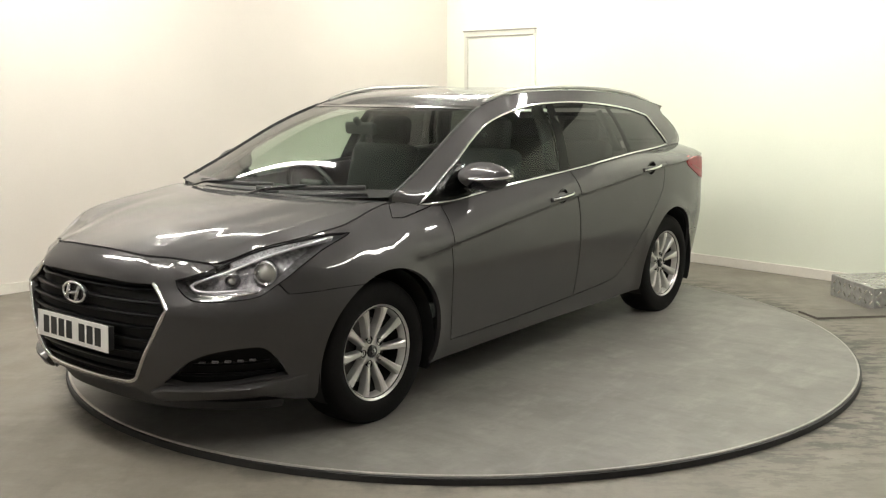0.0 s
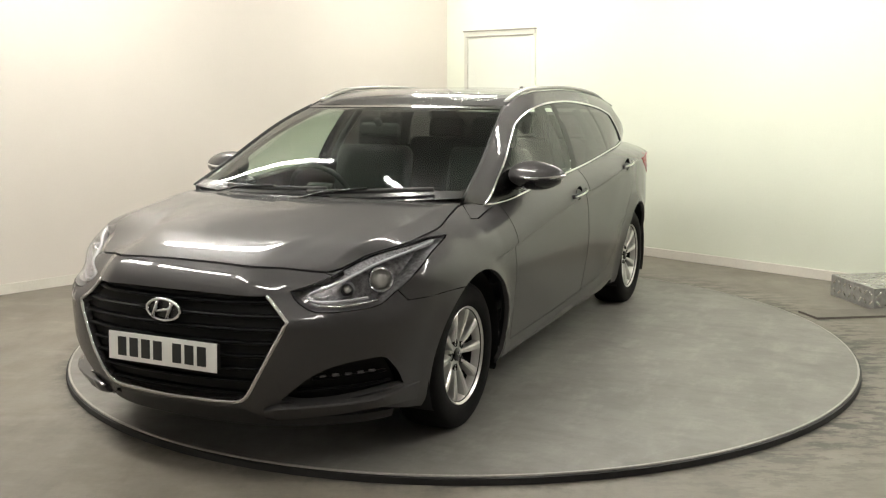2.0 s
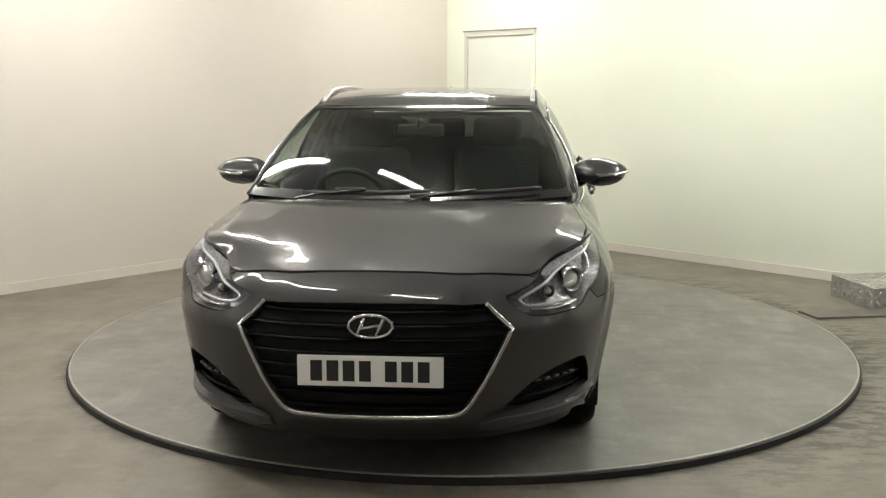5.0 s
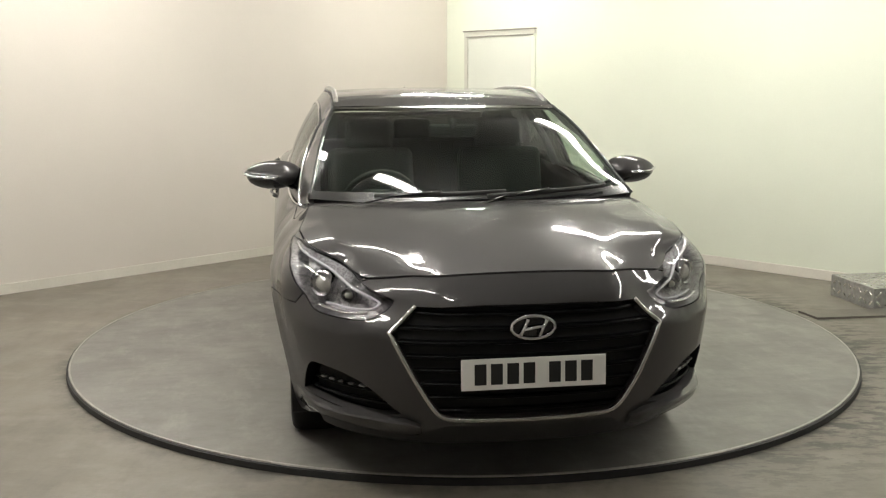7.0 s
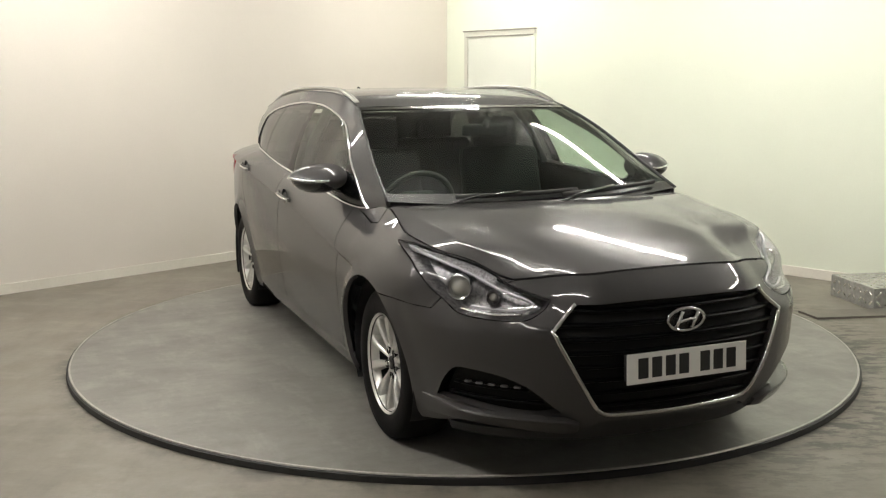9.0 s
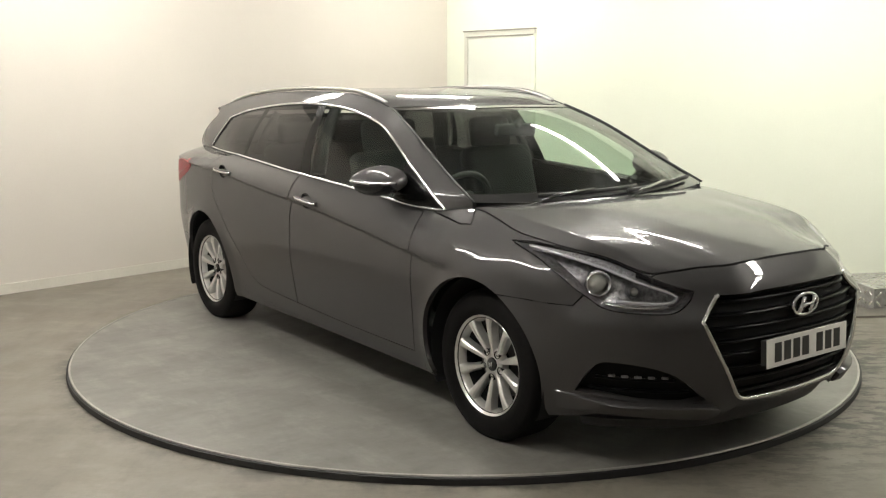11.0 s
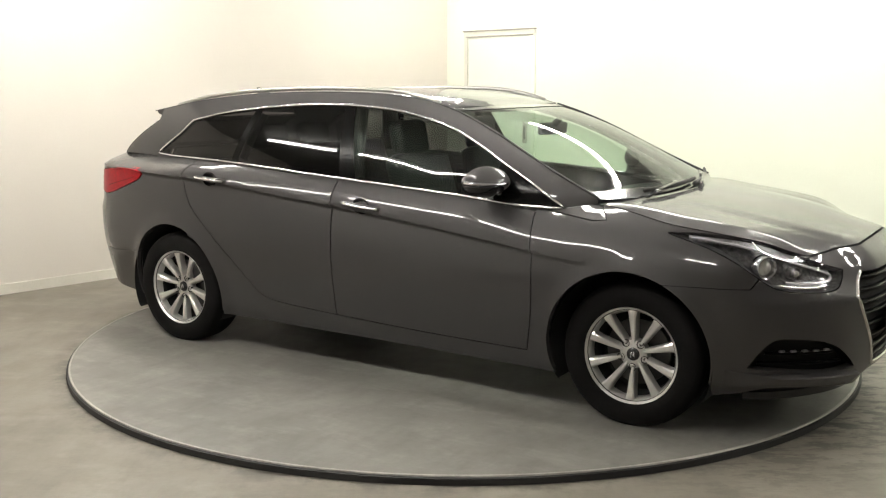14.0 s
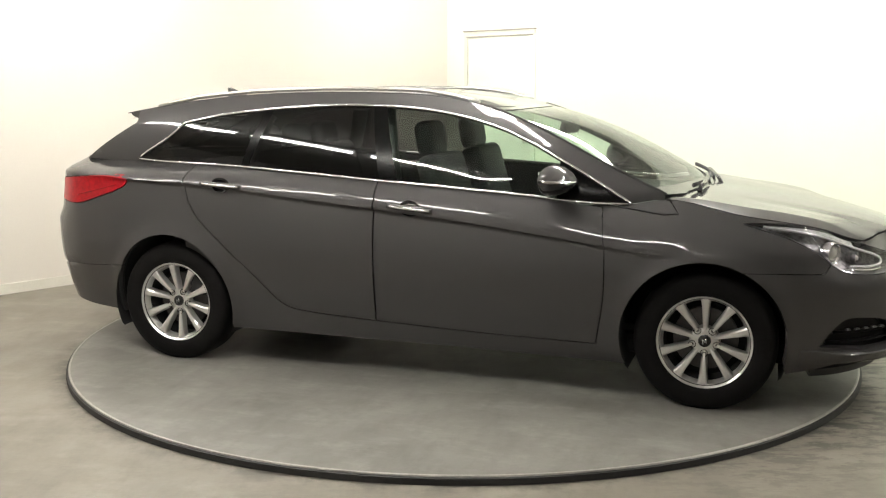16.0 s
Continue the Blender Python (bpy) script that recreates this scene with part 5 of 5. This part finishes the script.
def cabin(car):
    for y in (0.37, -0.37):
        seat = part("front_seat", cushion(0.50, 0.50, 0.16, pose(-1.05, y, 0.50, 0, -6), bevel=0.05), M_SEAT, car, "dark fabric front seat")
        part("backrest", cushion(0.13, 0.48, 0.60, pose(-1.34, y, 0.82, 0, -16), bevel=0.05), M_SEAT, seat)
        part("headrest", cushion(0.10, 0.27, 0.19, pose(-1.465, y, 1.185, 0, -10), bevel=0.045), M_SEAT, seat)
        for k in (-0.05, 0.05):
            part("headrest_rod", tube([(-1.44, y + k, 1.05), (-1.46, y + k, 1.15)], 0.006), M_SATIN, seat)
    bench = part("rear_bench", cushion(0.48, 1.24, 0.16, pose(-2.02, 0, 0.52, 0, -6), bevel=0.05), M_SEAT, car, "dark fabric rear bench")
    part("bench_back", cushion(0.14, 1.24, 0.58, pose(-2.32, 0, 0.83, 0, -18), bevel=0.05), M_SEAT, bench)
    for y in (0.38, 0.0, -0.38):
        part("headrest", cushion(0.09, 0.25, 0.15, pose(-2.44, y, 1.165, 0, -10), bevel=0.04), M_SEAT, bench)
    # dashboard
    bm = bmesh.new()
    rows = []
    for k in range(17):
        y = -0.70 + 1.40 * k / 16
        hump = 0.035 * math.exp(-((y + 0.37) / 0.17) ** 2)
        rows.append([bm.verts.new((x, y, z + (hump if i in (2, 3) else 0))) for i, (x, z) in enumerate(((-0.14, 0.86), (-0.30, 0.895), (-0.52, 0.905), (-0.64, 0.885), (-0.68, 0.82), (-0.66, 0.62), (-0.55, 0.42)))])
    for p, q in zip(rows, rows[1:]):
        for i in range(6):
            bm.faces.new((p[i], q[i], q[i + 1], p[i + 1]))
    bmesh.ops.recalc_face_normals(bm, faces=bm.faces)
    part("dashboard", bm, M_DASH, car, "black moulded dashboard")
    # steering wheel
    c = Matrix.Translation((-0.80, -0.37, 0.865)) @ Matrix.Rotation(radians(-66), 4, "Y")
    ring = [c @ Vector((0.185 * math.cos(a), 0.185 * math.sin(a), 0)) for a in np.linspace(0, 2 * math.pi, 40, endpoint=False)]
    wheel = part("steering_wheel", tube(ring, 0.015, closed=True, n=10), M_DASH, car, "black steering wheel")
    part("wheel_boss", cushion(0.15, 0.17, 0.05, c @ pose(0, 0, 0.01), bevel=0.02), M_DASH, wheel)
    for a in (90, 180, 270):
        d = Vector((math.cos(radians(a)), math.sin(radians(a)), 0))
        part("wheel_spoke", tube([c @ (d * 0.05), c @ (d * 0.18)], 0.02, 0.008), M_SATIN, wheel)
    part("column", tube([c @ Vector((0, 0, -0.02)), c @ Vector((0, 0, -0.18))], 0.045, n=12), M_DASH, wheel)
    # interior mirror
    mir = part("cabin_mirror", cushion(0.035, 0.24, 0.065, pose(-0.80, 0.0, 1.235, 0, 8, -8), bevel=0.016), M_DASH, car, "black interior mirror")
    part("mirror_stalk", tube([(-0.80, 0, 1.25), (-0.76, 0, 1.285)], 0.018), M_DASH, mir)
    # centre console, pillars, headlining, parcel cover, door cards
    part("console", cushion(0.9, 0.22, 0.26, pose(-0.95, 0, 0.52), bevel=0.03), M_DASH, car)
    bm = fill(rounded([(-1.10, -0.93, 1), (-1.10, 0.93, 1), (-3.22, 0.93, 1), (-3.22, -0.93, 1)], 0.1), [], lambda x, t: tuple(np.array(roof(x, t)) - (0, 0, 0.035)), 0.1, 0, (), False)
    part("headlining", bm, M_CREAM, car, "grey fabric headlining")
    for s in (1, -1):
        post = [green(x, z, -0.085) for x, z in ((-1.53, 1.0), (-1.57, 1.15), (-1.63, 1.36))]
        part("inner_post", tube([(x, s * y, z) for x, y, z in post], 0.04, 0.02), M_DASH, car)
        post = [green(x, z, -0.09) for x, z in ((-2.37, 1.06), (-2.32, 1.2), (-2.28, 1.3))]
        part("inner_post", tube([(x, s * y, z) for x, y, z in post], 0.05, 0.02), M_DASH, car)
        cardline = fill(cornered(along([(-0.5, 0.35), (-2.7, 0.35), (-2.7, 1.03), (-1.6, 0.985), (-0.5, 0.90)]), 0.1), [], lambda u, z: skin(u, z, -0.075 - 0.0 * z), 0.1, 0.0, (), False, s < 0)
        part("door_card", cardline, M_DASH, car, "black door lining")
    part("load_cover", box(0.8, 1.2, 0.02, pose(-2.85, 0, 0.98), 0.005), M_DASH, car, smooth=False)
    part("cabin_floor", box(2.9, 1.35, 0.03, pose(-1.7, 0, 0.32)), M_SEAT, car, smooth=False)


CAR = build_car()


def turn_at(t):
    return -127.581 + 6.7211 * t + 0.0092638 * t * t


AXLE = (1.4689, -0.1630)


def motions():
    rows_car, rows_disc = [], []
    for k in range(33):
        t = k * 0.5
        a = turn_at(t)
        ca, sa = math.cos(radians(a)), math.sin(radians(a))
        rows_car.append((t, pose(ca * AXLE[0] - sa * AXLE[1], sa * AXLE[0] + ca * AXLE[1], 0, 0, 0, a)))
        rows_disc.append((t, pose(0, 0, 0, 0, 0, a)))
    walk(CAR, rows_car)
    walk(DISC, rows_disc)


motions()
